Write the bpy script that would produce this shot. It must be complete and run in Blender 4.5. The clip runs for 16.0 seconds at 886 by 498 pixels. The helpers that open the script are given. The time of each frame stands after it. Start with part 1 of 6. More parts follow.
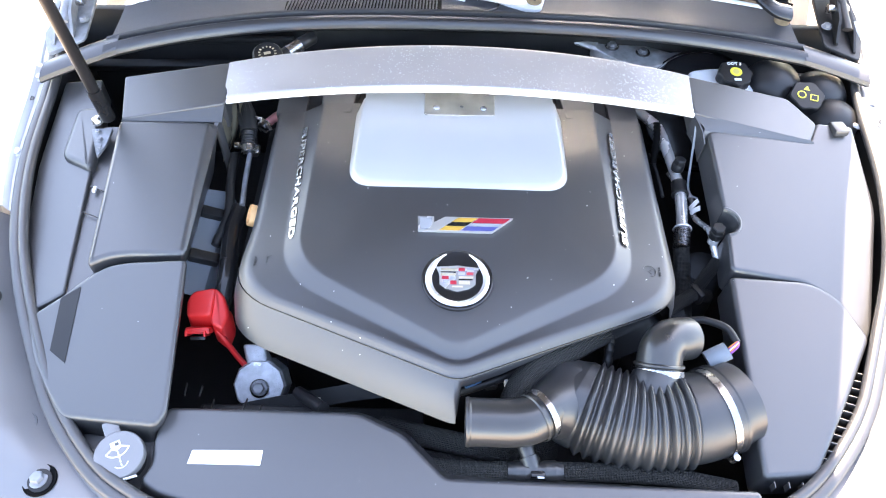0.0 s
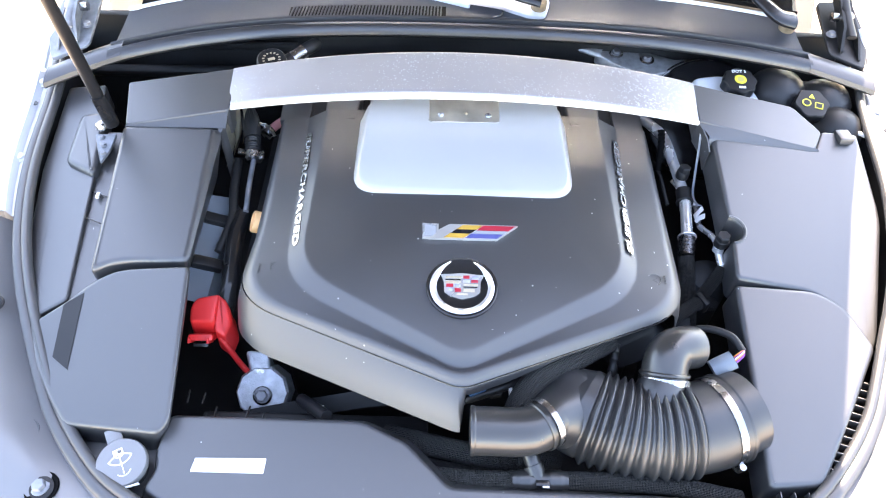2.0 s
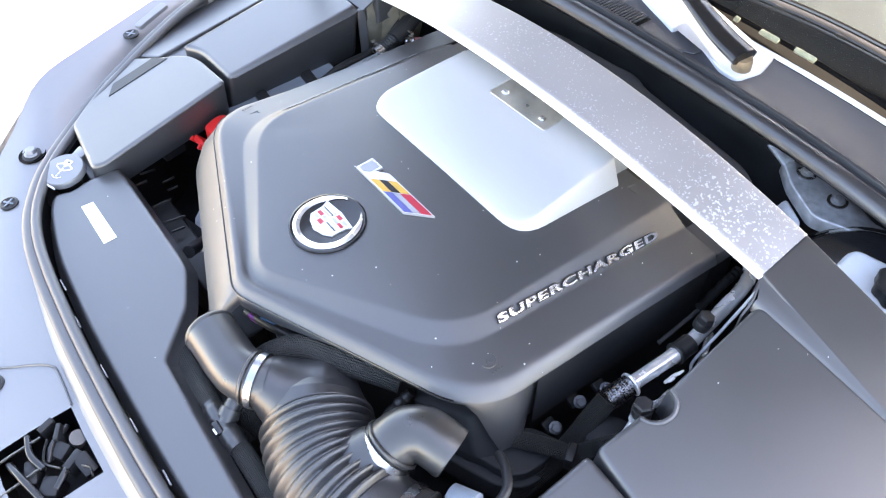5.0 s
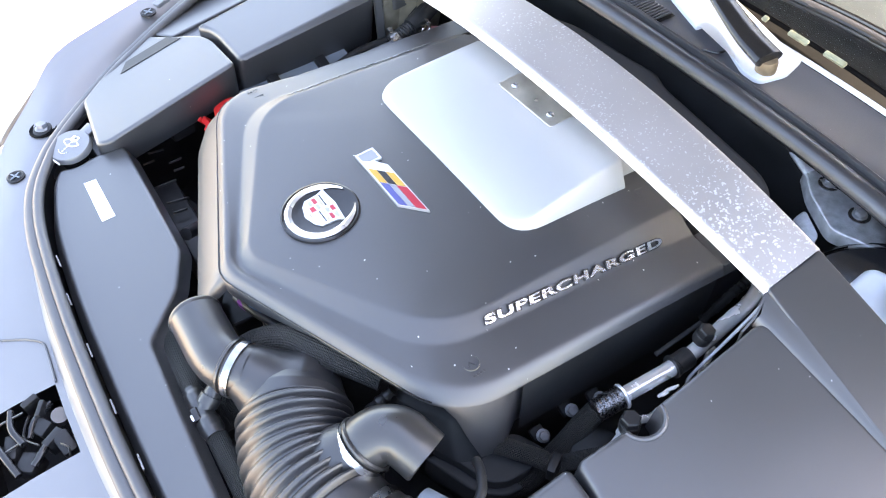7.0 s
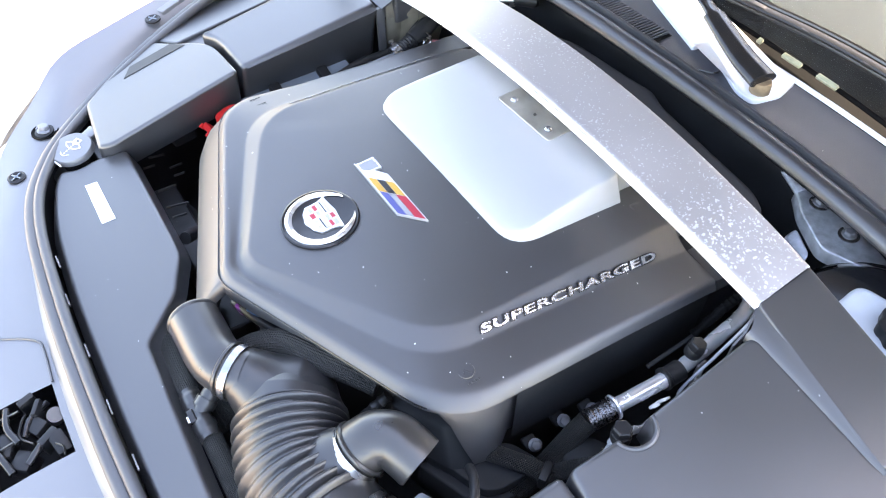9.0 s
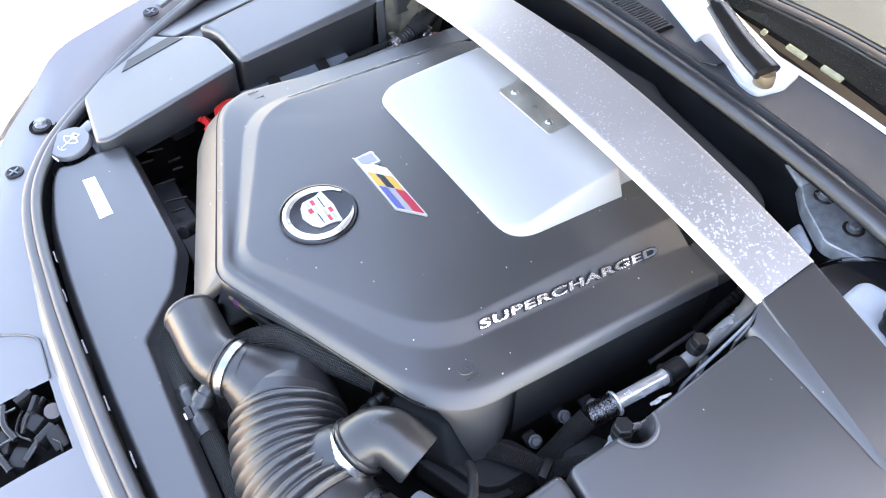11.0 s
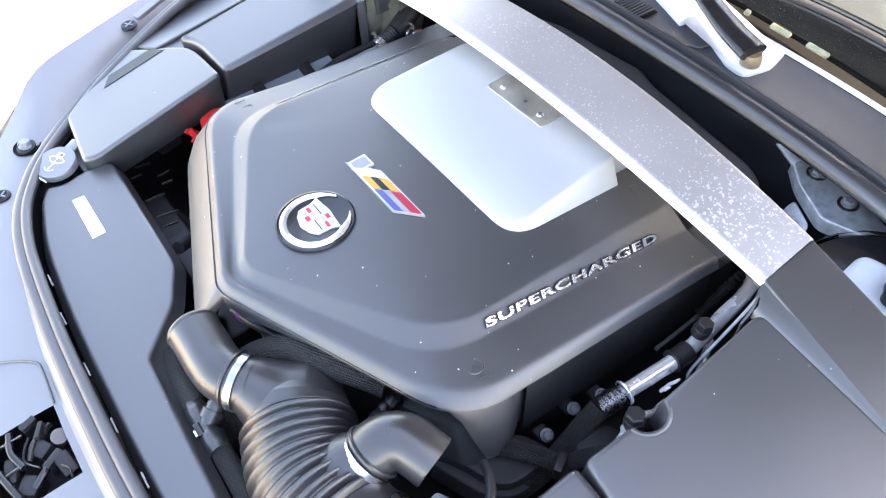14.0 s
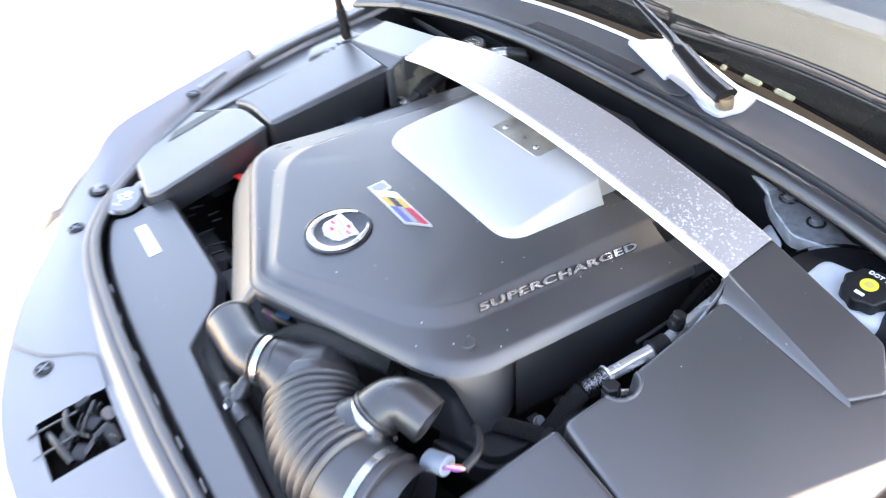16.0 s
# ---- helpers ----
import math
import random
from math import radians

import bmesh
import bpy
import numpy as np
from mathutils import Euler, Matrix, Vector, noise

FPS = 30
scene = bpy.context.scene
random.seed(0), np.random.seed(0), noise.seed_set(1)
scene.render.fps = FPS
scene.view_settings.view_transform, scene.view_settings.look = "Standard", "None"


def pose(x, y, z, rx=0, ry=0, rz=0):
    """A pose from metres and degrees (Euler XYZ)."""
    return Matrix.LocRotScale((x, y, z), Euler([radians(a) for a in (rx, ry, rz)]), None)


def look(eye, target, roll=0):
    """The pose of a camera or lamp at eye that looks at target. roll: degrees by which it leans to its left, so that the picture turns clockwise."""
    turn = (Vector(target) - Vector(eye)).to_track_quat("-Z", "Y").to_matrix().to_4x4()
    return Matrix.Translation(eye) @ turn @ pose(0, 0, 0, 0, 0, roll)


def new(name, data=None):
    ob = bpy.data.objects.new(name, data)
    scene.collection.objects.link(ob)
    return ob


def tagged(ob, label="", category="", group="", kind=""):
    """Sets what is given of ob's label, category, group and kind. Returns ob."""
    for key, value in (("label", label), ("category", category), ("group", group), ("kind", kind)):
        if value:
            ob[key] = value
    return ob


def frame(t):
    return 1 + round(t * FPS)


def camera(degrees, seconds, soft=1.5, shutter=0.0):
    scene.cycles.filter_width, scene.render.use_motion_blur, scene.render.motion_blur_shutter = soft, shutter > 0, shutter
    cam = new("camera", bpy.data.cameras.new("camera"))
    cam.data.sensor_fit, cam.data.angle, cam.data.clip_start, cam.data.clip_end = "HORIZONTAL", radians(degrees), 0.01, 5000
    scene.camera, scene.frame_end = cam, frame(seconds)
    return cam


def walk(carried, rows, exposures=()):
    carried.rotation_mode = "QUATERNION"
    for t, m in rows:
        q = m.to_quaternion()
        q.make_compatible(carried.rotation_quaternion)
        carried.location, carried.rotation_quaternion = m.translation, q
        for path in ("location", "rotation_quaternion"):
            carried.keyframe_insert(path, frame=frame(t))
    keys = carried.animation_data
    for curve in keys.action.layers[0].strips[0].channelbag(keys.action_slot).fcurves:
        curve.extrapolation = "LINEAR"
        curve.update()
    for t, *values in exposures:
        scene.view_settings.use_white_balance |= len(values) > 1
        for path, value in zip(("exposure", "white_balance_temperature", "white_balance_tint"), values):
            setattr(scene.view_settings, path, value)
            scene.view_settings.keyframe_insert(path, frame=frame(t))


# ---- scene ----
cam = camera(61.2, 16.0, soft=1.1, shutter=0.5)
PATH = [
    (0, (-0.035, -0.032, 1.85), (-0.02, 1.187, 0.264), 2.1),
    (0.5, (-0.035, -0.038, 1.853), (-0.021, 1.182, 0.268), 2.1),
    (1, (-0.038, -0.038, 1.851), (-0.025, 1.187, 0.271), 2.0),
    (1.5, (-0.039, -0.039, 1.849), (-0.027, 1.193, 0.273), 1.9),
    (2, (-0.043, -0.026, 1.849), (-0.028, 1.203, 0.271), 2.3),
    (2.5, (-0.003, -0.013, 1.822), (-0.03, 1.225, 0.252), 1.8),
    (3, (0.212, 0.008, 1.781), (-0.116, 1.223, 0.227), -0.4),
    (3.2, (0.282, 0.01, 1.768), (-0.153, 1.206, 0.225), -0.5),
    (5.3, (0.723, 0.388, 1.666), (-0.371, 1.111, 0.155), -2.7),
    (5.5, (0.707, 0.389, 1.671), (-0.407, 1.115, 0.177), -2.5),
    (6, (0.712, 0.414, 1.648), (-0.389, 1.094, 0.124), -2.9),
    (6.5, (0.719, 0.426, 1.643), (-0.372, 1.101, 0.109), -2.7),
    (7, (0.726, 0.432, 1.645), (-0.37, 1.103, 0.112), -2.7),
    (7.5, (0.741, 0.43, 1.647), (-0.383, 1.115, 0.142), -2.5),
    (8, (0.737, 0.421, 1.652), (-0.383, 1.111, 0.145), -1.4),
    (8.5, (0.741, 0.42, 1.654), (-0.377, 1.124, 0.153), -0.9),
    (9, (0.734, 0.417, 1.653), (-0.373, 1.122, 0.143), -0.6),
    (11.5, (0.73, 0.429, 1.646), (-0.37, 1.115, 0.123), -1.1),
    (12, (0.73, 0.423, 1.651), (-0.365, 1.111, 0.125), -0.9),
    (12.5, (0.733, 0.419, 1.649), (-0.363, 1.115, 0.128), -0.7),
    (13, (0.736, 0.426, 1.648), (-0.347, 1.129, 0.121), -1.5),
    (13.5, (0.722, 0.428, 1.639), (-0.344, 1.129, 0.099), -2.3),
    (14, (0.711, 0.417, 1.65), (-0.358, 1.127, 0.116), -3.3),
    (14.5, (0.708, 0.396, 1.658), (-0.356, 1.15, 0.142), -3.8),
    (15, (0.696, 0.374, 1.652), (-0.354, 1.174, 0.149), -3.5),
    (15.5, (0.723, 0.372, 1.654), (-0.362, 1.213, 0.199), -3.8),
    (16, (0.94, 0.341, 1.636), (-0.381, 1.082, 0.329), -5.9),
]
walk(cam, [(t, look(eye, target, roll)) for t, eye, target, roll in PATH], exposures=[(0.0, 3.59, 8050.0, 17.0), (3.2, 3.59, 8050.0, 17.0), (5.3, 3.62, 8500.0, 18.0), (16.0, 3.62, 8500.0, 18.0)])

SUN_TO = Vector((0.16, 0.62, 0.77)).normalized()

# ---- light ----
world = bpy.data.worlds.new("sky")
scene.world = world
world.use_nodes = True
wn = world.node_tree.nodes
sky = wn.new("ShaderNodeTexSky")
sky.sky_type = "NISHITA"
sky.sun_disc = False
sky.dust_density = 0.7
sky.sun_elevation = math.asin(SUN_TO.z)
sky.sun_rotation = math.atan2(SUN_TO.x, SUN_TO.y)
world.node_tree.links.new(sky.outputs[0], wn["Background"].inputs[0])
wn["Background"].inputs[1].default_value = 0.15
sun_data = bpy.data.lights.new("sun", "SUN")
sun_data.energy, sun_data.angle, sun_data.color = 2.6, radians(0.5), (1.0, 0.95, 0.87)
sun = new("sun", sun_data)
sun.matrix_world = look((4, 12, 10), Vector((4, 12, 10)) - SUN_TO)


# ---- materials ----
def sock(nt, kind, **kw):
    n = nt.nodes.new(kind)
    for k, v in kw.items():
        n.inputs[k].default_value = v
    return n


def mk(name, base, rough=0.5, metal=0.0, spec=0.5, var=0.15, big=6.0, fine=400.0, bump=0.05, coat=0.0, coat_rough=0.08, dust=0.0, dust_col=(0.70, 0.69, 0.67), trans=0.0, alpha=1.0, rvar=0.08):
    """Surface with broad stains, fine grain relief and, where asked, dust flecks."""
    m = bpy.data.materials.new(name)
    m.use_nodes = True
    nt = m.node_tree
    b = nt.nodes["Principled BSDF"]
    co = nt.nodes.new("ShaderNodeTexCoord")
    n1 = sock(nt, "ShaderNodeTexNoise", Scale=big, Detail=4.0)
    n2 = sock(nt, "ShaderNodeTexNoise", Scale=fine, Detail=2.0)
    for n in (n1, n2):
        nt.links.new(co.outputs["Object"], n.inputs["Vector"])
    ramp = nt.nodes.new("ShaderNodeMapRange")
    ramp.inputs["From Min"].default_value, ramp.inputs["From Max"].default_value = 0.3, 0.7
    ramp.inputs["To Min"].default_value, ramp.inputs["To Max"].default_value = 1 - var, 1 + var
    nt.links.new(n1.outputs["Fac"], ramp.inputs["Value"])
    mul = nt.nodes.new("ShaderNodeVectorMath")
    mul.operation = "SCALE"
    mul.inputs[0].default_value = base
    nt.links.new(ramp.outputs[0], mul.inputs["Scale"])
    col = mul.outputs[0]
    if dust:
        v = sock(nt, "ShaderNodeTexVoronoi", Scale=105.0)
        nt.links.new(co.outputs["Object"], v.inputs["Vector"])
        sep = nt.nodes.new("ShaderNodeSeparateColor")
        nt.links.new(v.outputs["Color"], sep.inputs[0])
        size = nt.nodes.new("ShaderNodeMath")
        size.operation = "MULTIPLY_ADD"
        size.inputs[1].default_value, size.inputs[2].default_value = 0.9, -0.9 + dust
        nt.links.new(sep.outputs[0], size.inputs[0])
        less = nt.nodes.new("ShaderNodeMath")
        less.operation = "LESS_THAN"
        nt.links.new(v.outputs["Distance"], less.inputs[0])
        nt.links.new(size.outputs[0], less.inputs[1])
        mix = nt.nodes.new("ShaderNodeMix")
        mix.data_type = "RGBA"
        nt.links.new(less.outputs[0], mix.inputs[0])
        nt.links.new(col, mix.inputs[6])
        mix.inputs[7].default_value = (*dust_col, 1)
        col = mix.outputs[2]
    nt.links.new(col, b.inputs["Base Color"])
    rr = nt.nodes.new("ShaderNodeMapRange")
    rr.inputs["From Min"].default_value, rr.inputs["From Max"].default_value = 0.3, 0.7
    rr.inputs["To Min"].default_value, rr.inputs["To Max"].default_value = max(0.02, rough - rvar), min(1, rough + rvar)
    nt.links.new(n1.outputs["Fac"], rr.inputs["Value"])
    nt.links.new(rr.outputs[0], b.inputs["Roughness"])
    b.inputs["Metallic"].default_value = metal
    b.inputs["Specular IOR Level"].default_value = spec
    b.inputs["Coat Weight"].default_value = coat
    b.inputs["Coat Roughness"].default_value = coat_rough
    b.inputs["Transmission Weight"].default_value = trans
    b.inputs["Alpha"].default_value = alpha
    if bump:
        bp = nt.nodes.new("ShaderNodeBump")
        bp.inputs["Strength"].default_value, bp.inputs["Distance"].default_value = bump, 0.001
        nt.links.new(n2.outputs["Fac"], bp.inputs["Height"])
        nt.links.new(bp.outputs[0], b.inputs["Normal"])
    return m


def braid_material():
    """Woven sleeve: two crossing sets of strands by the tube's own coordinates."""
    m = mk("braided_sleeve", (0.035, 0.035, 0.037), 0.6, var=0.2)
    nt = m.node_tree
    b = nt.nodes["Principled BSDF"]
    uv = nt.nodes.new("ShaderNodeUVMap")
    sep = nt.nodes.new("ShaderNodeSeparateXYZ")
    nt.links.new(uv.outputs[0], sep.inputs[0])
    waves = []
    for sign in (1, -1):
        a = nt.nodes.new("ShaderNodeMath")
        a.operation = "MULTIPLY_ADD"
        a.inputs[1].default_value = sign * 1300.0
        scaled = nt.nodes.new("ShaderNodeMath")
        scaled.operation = "MULTIPLY"
        scaled.inputs[1].default_value = 2 * math.pi * 18
        nt.links.new(sep.outputs[0], scaled.inputs[0])
        nt.links.new(sep.outputs[1], a.inputs[0])
        nt.links.new(scaled.outputs[0], a.inputs[2])
        s = nt.nodes.new("ShaderNodeMath")
        s.operation = "SINE"
        nt.links.new(a.outputs[0], s.inputs[0])
        waves.append(s)
    p = nt.nodes.new("ShaderNodeMath")
    p.operation = "MULTIPLY"
    nt.links.new(waves[0].outputs[0], p.inputs[0])
    nt.links.new(waves[1].outputs[0], p.inputs[1])
    bp = nt.nodes.new("ShaderNodeBump")
    bp.inputs["Strength"].default_value, bp.inputs["Distance"].default_value = 0.9, 0.0015
    nt.links.new(p.outputs[0], bp.inputs["Height"])
    nt.links.new(bp.outputs[0], b.inputs["Normal"])
    rng = nt.nodes.new("ShaderNodeMapRange")
    rng.inputs["From Min"].default_value = -1.0
    rng.inputs["To Min"].default_value, rng.inputs["To Max"].default_value = 0.002, 0.016
    nt.links.new(p.outputs[0], rng.inputs["Value"])
    nt.links.new(rng.outputs[0], b.inputs["Base Color"])
    return m


def spotted_metal():
    """Satin aluminium with dried water spots, denser in drifts."""
    m = mk("spotted_aluminium", (0.38, 0.36, 0.36), 0.46, 0.35, var=0.06, fine=700, bump=0.02)
    nt = m.node_tree
    b = nt.nodes["Principled BSDF"]
    co = nt.nodes.new("ShaderNodeTexCoord")
    drift = sock(nt, "ShaderNodeTexNoise", Scale=5.0, Detail=3.0)
    warp = sock(nt, "ShaderNodeTexNoise", Scale=90.0, Detail=2.0)
    mixv = nt.nodes.new("ShaderNodeVectorMath")
    mixv.operation = "MULTIPLY_ADD"
    mixv.inputs[1].default_value = (0.013, 0.013, 0.013)
    nt.links.new(co.outputs["Object"], drift.inputs["Vector"])
    nt.links.new(co.outputs["Object"], warp.inputs["Vector"])
    nt.links.new(warp.outputs["Color"], mixv.inputs[0])
    nt.links.new(co.outputs["Object"], mixv.inputs[2])
    v = sock(nt, "ShaderNodeTexVoronoi", Scale=250.0)
    nt.links.new(mixv.outputs[0], v.inputs["Vector"])
    sep = nt.nodes.new("ShaderNodeSeparateColor")
    nt.links.new(v.outputs["Color"], sep.inputs[0])
    xyz = nt.nodes.new("ShaderNodeSeparateXYZ")
    nt.links.new(co.outputs["Object"], xyz.inputs[0])
    lean = nt.nodes.new("ShaderNodeMapRange")
    lean.inputs["From Min"].default_value, lean.inputs["From Max"].default_value = -0.35, 0.30
    lean.inputs["To Min"].default_value, lean.inputs["To Max"].default_value = -0.10, 0.11
    nt.links.new(xyz.outputs[0], lean.inputs["Value"])
    a = nt.nodes.new("ShaderNodeMath")
    a.operation = "ADD"
    nt.links.new(drift.outputs["Fac"], a.inputs[0])
    nt.links.new(lean.outputs[0], a.inputs[1])
    s = nt.nodes.new("ShaderNodeMath")
    s.operation = "MULTIPLY"
    nt.links.new(a.outputs[0], s.inputs[0])
    nt.links.new(sep.outputs[0], s.inputs[1])
    k = nt.nodes.new("ShaderNodeMath")
    k.operation = "MULTIPLY_ADD"
    k.inputs[1].default_value, k.inputs[2].default_value = 1.05, -0.19
    nt.links.new(s.outputs[0], k.inputs[0])
    less = nt.nodes.new("ShaderNodeMath")
    less.operation = "LESS_THAN"
    nt.links.new(v.outputs["Distance"], less.inputs[0])
    nt.links.new(k.outputs[0], less.inputs[1])
    mix = nt.nodes.new("ShaderNodeMix")
    mix.data_type = "RGBA"
    mix.inputs[7].default_value = (0.52, 0.525, 0.54, 1)
    nt.links.new(less.outputs[0], mix.inputs[0])
    old = b.inputs["Base Color"].links[0].from_socket
    nt.links.new(old, mix.inputs[6])
    nt.links.new(mix.outputs[2], b.inputs["Base Color"])
    met = nt.nodes.new("ShaderNodeMath")
    met.operation = "MULTIPLY_ADD"
    met.inputs[1].default_value, met.inputs[2].default_value = -0.3, 0.45
    nt.links.new(less.outputs[0], met.inputs[0])
    nt.links.new(met.outputs[0], b.inputs["Metallic"])
    return m


M = dict(
    cover=mk("cover_plastic", (0.024, 0.024, 0.027), 0.47, spec=1.0, coat=0.30, coat_rough=0.48, rvar=0.04, var=0.10, fine=900, bump=0.10, dust=0.13),
    trim=mk("trim_plastic", (0.034, 0.034, 0.036), 0.40, spec=0.9, var=0.05, rvar=0.03, big=9.0, fine=1100, bump=0.12, coat=0.48, coat_rough=0.36, dust=0.085),
    apron=mk("apron_plastic", (0.125, 0.125, 0.13), 0.36, spec=1.0, var=0.04, rvar=0.03, coat=0.4, coat_rough=0.32, fine=1100, bump=0.10, dust=0.02),
    steelbraid=mk("steel_braid", (0.13, 0.13, 0.135), 0.28, 0.95, var=1.0, big=420, fine=600, bump=0.6),
    dark=mk("black_plastic", (0.014, 0.014, 0.015), 0.45, spec=0.35, var=0.2, fine=500, bump=0.1),
    strutblack=mk("strut_lacquer", (0.008, 0.008, 0.009), 0.32, spec=0.35, var=0.1, bump=0.0),
    dullsteel=mk("dull_zinc_steel", (0.22, 0.23, 0.25), 0.55, 0.4, var=0.25, big=60, fine=350, bump=0.3),
    frit=mk("black_ceramic", (0.006, 0.007, 0.010), 0.25, spec=0.4, var=0.1, bump=0.0),
    gloss=mk("glossy_black", (0.012, 0.012, 0.013), 0.2, var=0.1, bump=0.0),
    duct=mk("duct_plastic", (0.024, 0.0235, 0.0235), 0.34, spec=0.8, var=0.12, fine=600, bump=0.05),
    seal=mk("seal_rubber", (0.040, 0.040, 0.043), 0.48, spec=0.9, var=0.08, rvar=0.03, fine=700, bump=0.1),
    cowlmat=mk("cowl_plastic", (0.050, 0.052, 0.060), 0.6, spec=0.4, var=0.12, big=14, fine=900, bump=0.3, dust=0.07),
    cseal=mk("cowl_rubber", (0.026, 0.026, 0.029), 0.34, spec=0.9, var=0.1, rvar=0.03, fine=700, bump=0.1),
    # near black, mostly standing in for shade in slots and recesses
    channel=mk("near_black", (0.0022, 0.0022, 0.0025), 0.7, spec=0.08, var=0.2, bump=0.1),
    clipy=mk("pale_clip", (0.30, 0.30, 0.20), 0.4, var=0.2, big=60, bump=0.0),
    letter=mk("chromed_letter", (0.86, 0.86, 0.87), 0.13, 0.85, var=0.03, fine=120, bump=0.6),
    rubber=mk("rubber", (0.016, 0.016, 0.017), 0.42, spec=0.45, var=0.15, fine=700, bump=0.1),
    bellows=mk("bellows_rubber", (0.017, 0.017, 0.0185), 0.37, spec=0.85, var=0.2, fine=500, bump=0.1, dust=0.02),
    silver=mk("silver_paint", (0.375, 0.385, 0.388), 0.42, 0.15, var=0.03, fine=900, bump=0.02, coat=0.3),
    bar=spotted_metal(),
    alloy=mk("bare_alloy", (0.62, 0.62, 0.63), 0.32, 0.9, var=0.15, big=30, bump=0.05),
    pipe=mk("pipe_alloy", (0.80, 0.80, 0.81), 0.25, 0.65, var=0.12, big=30, bump=0.05),
    plate=mk("stained_plate", (0.55, 0.54, 0.50), 0.34, 0.8, var=0.22, big=22, fine=300, bump=0.05, dust=0.03),
    cast=mk("cast_alloy", (0.50, 0.52, 0.55), 0.5, 0.6, var=0.25, big=60, fine=350, bump=0.8),
    steel=mk("steel", (0.44, 0.44, 0.45), 0.25, 1.0, var=0.14, big=40, bump=0.02),
    # pale colour that carries the highlight on the brace's rolled edge
    brightedge=mk("edge_highlight", (0.86, 0.86, 0.87), 0.38, 0.25, var=0.03, bump=0.0),
    satin=mk("satin_chrome", (0.66, 0.66, 0.66), 0.28, 0.7, var=0.03, bump=0.0),
    chrome=mk("chrome", (0.85, 0.85, 0.86), 0.12, 1.0, var=0.03, bump=0.0),
    paint=mk("body_paint", (0.66, 0.67, 0.69), 0.35, 0.0, var=0.03, fine=1500, bump=0.02, coat=0.8),
    foam=mk("rear_cover_plastic", (0.055, 0.050, 0.048), 0.7, spec=0.3, var=0.1, fine=600, bump=0.2),
    tub=mk("bay_paint", (0.020, 0.021, 0.023), 0.6, spec=0.25, var=0.3, big=10, bump=0.05),
    red=mk("red_plastic", (0.62, 0.02, 0.02), 0.4, var=0.1, fine=300, bump=0.05),
    white=mk("white_print", (0.82, 0.82, 0.82), 0.5, var=0.02, bump=0.0),
    label=mk("label_paper", (0.80, 0.77, 0.76), 0.55, var=0.03, bump=0.0),
    yellow=mk("yellow_enamel", (0.52, 0.29, 0.05), 0.35, var=0.05, bump=0.0),
    yprint=mk("yellow_print", (0.75, 0.66, 0.06), 0.5, var=0.05, bump=0.0),
    blue=mk("blue_enamel", (0.07, 0.08, 0.24), 0.3, var=0.05, bump=0.0),
    crimson=mk("crimson_enamel", (0.40, 0.022, 0.04), 0.3, var=0.05, bump=0.0),
    greyfield=mk("grey_enamel", (0.26, 0.265, 0.28), 0.6, var=0.03, bump=0.0),
    lilac=mk("pale_lilac_enamel", (0.32, 0.32, 0.55), 0.40, var=0.05, bump=0.0),
    tanenamel=mk("tan_enamel", (0.42, 0.35, 0.25), 0.40, var=0.05, bump=0.0),
    tank=mk("translucent_tank", (0.62, 0.66, 0.70), 0.45, var=0.08, big=20, bump=0.05),
    oilcap=mk("oil_ring", (0.80, 0.45, 0.20), 0.45, var=0.1, bump=0.0),
    pink=mk("pink_coolant_line", (0.55, 0.22, 0.22), 0.4, bump=0.0),
    purple=mk("purple_wire", (0.20, 0.04, 0.26), 0.45, bump=0.0),
    orange=mk("orange_wire", (0.75, 0.25, 0.04), 0.45, bump=0.0),
    greycon=mk("grey_connector", (0.17, 0.20, 0.23), 0.45, bump=0.05),
    bluecon=mk("blue_connector", (0.05, 0.14, 0.28), 0.4, bump=0.0),
    braid=braid_material(),
    concrete=mk("sunlit_concrete", (0.80, 0.64, 0.49), 0.9, var=0.12, big=1.5, fine=60, bump=0.3),
    tower=mk("tower_metal", (0.24, 0.215, 0.165), 0.38, 0.5, var=0.25, big=25, fine=300, bump=0.1),
    rust=mk("rusty_steel", (0.30, 0.22, 0.14), 0.55, 0.5, var=0.4, big=40, bump=0.2),
    felt=mk("hood_liner", (0.03, 0.03, 0.03), 0.95, var=0.2, bump=0.3),
    gold=mk("gold_print", (0.55, 0.43, 0.12), 0.5, var=0.05, bump=0.0),
    glass=mk("windshield_glass", (0.55, 0.65, 0.68), 0.03, var=0.0, bump=0.0, trans=1.0, rvar=0.0),
    lens=mk("lamp_lens", (0.12, 0.125, 0.14), 0.12, var=0.03, bump=0.0, spec=0.7),
    dash=mk("dashboard", (0.05, 0.05, 0.055), 0.7, var=0.1, bump=0.2),
)


# ---- shaping helpers ----
def part(name, bm, material, parent=None, label="", sharp=38):
    """One mesh object, under a thing or a part where parent is given."""
    bmesh.ops.recalc_face_normals(bm, faces=bm.faces[:])
    for f in bm.faces:
        f.smooth = True
    for e in bm.edges:
        if len(e.link_faces) == 2 and e.calc_face_angle(0) > radians(sharp):
            e.smooth = False
    me = bpy.data.meshes.new(name)
    bm.to_mesh(me)
    bm.free()
    me.materials.append(M[material])
    ob = new(name, me)
    ob.parent = parent
    if label:
        ob["label"] = label
    return ob


def thing(name, label, category, group="", kind="", at=(0, 0, 0)):
    """An Empty that carries the parts of one thing."""
    ob = new(name)
    ob.empty_display_size = 0.02
    return tagged(ob, label, category, group, kind)


def V(p):
    return Vector(p)


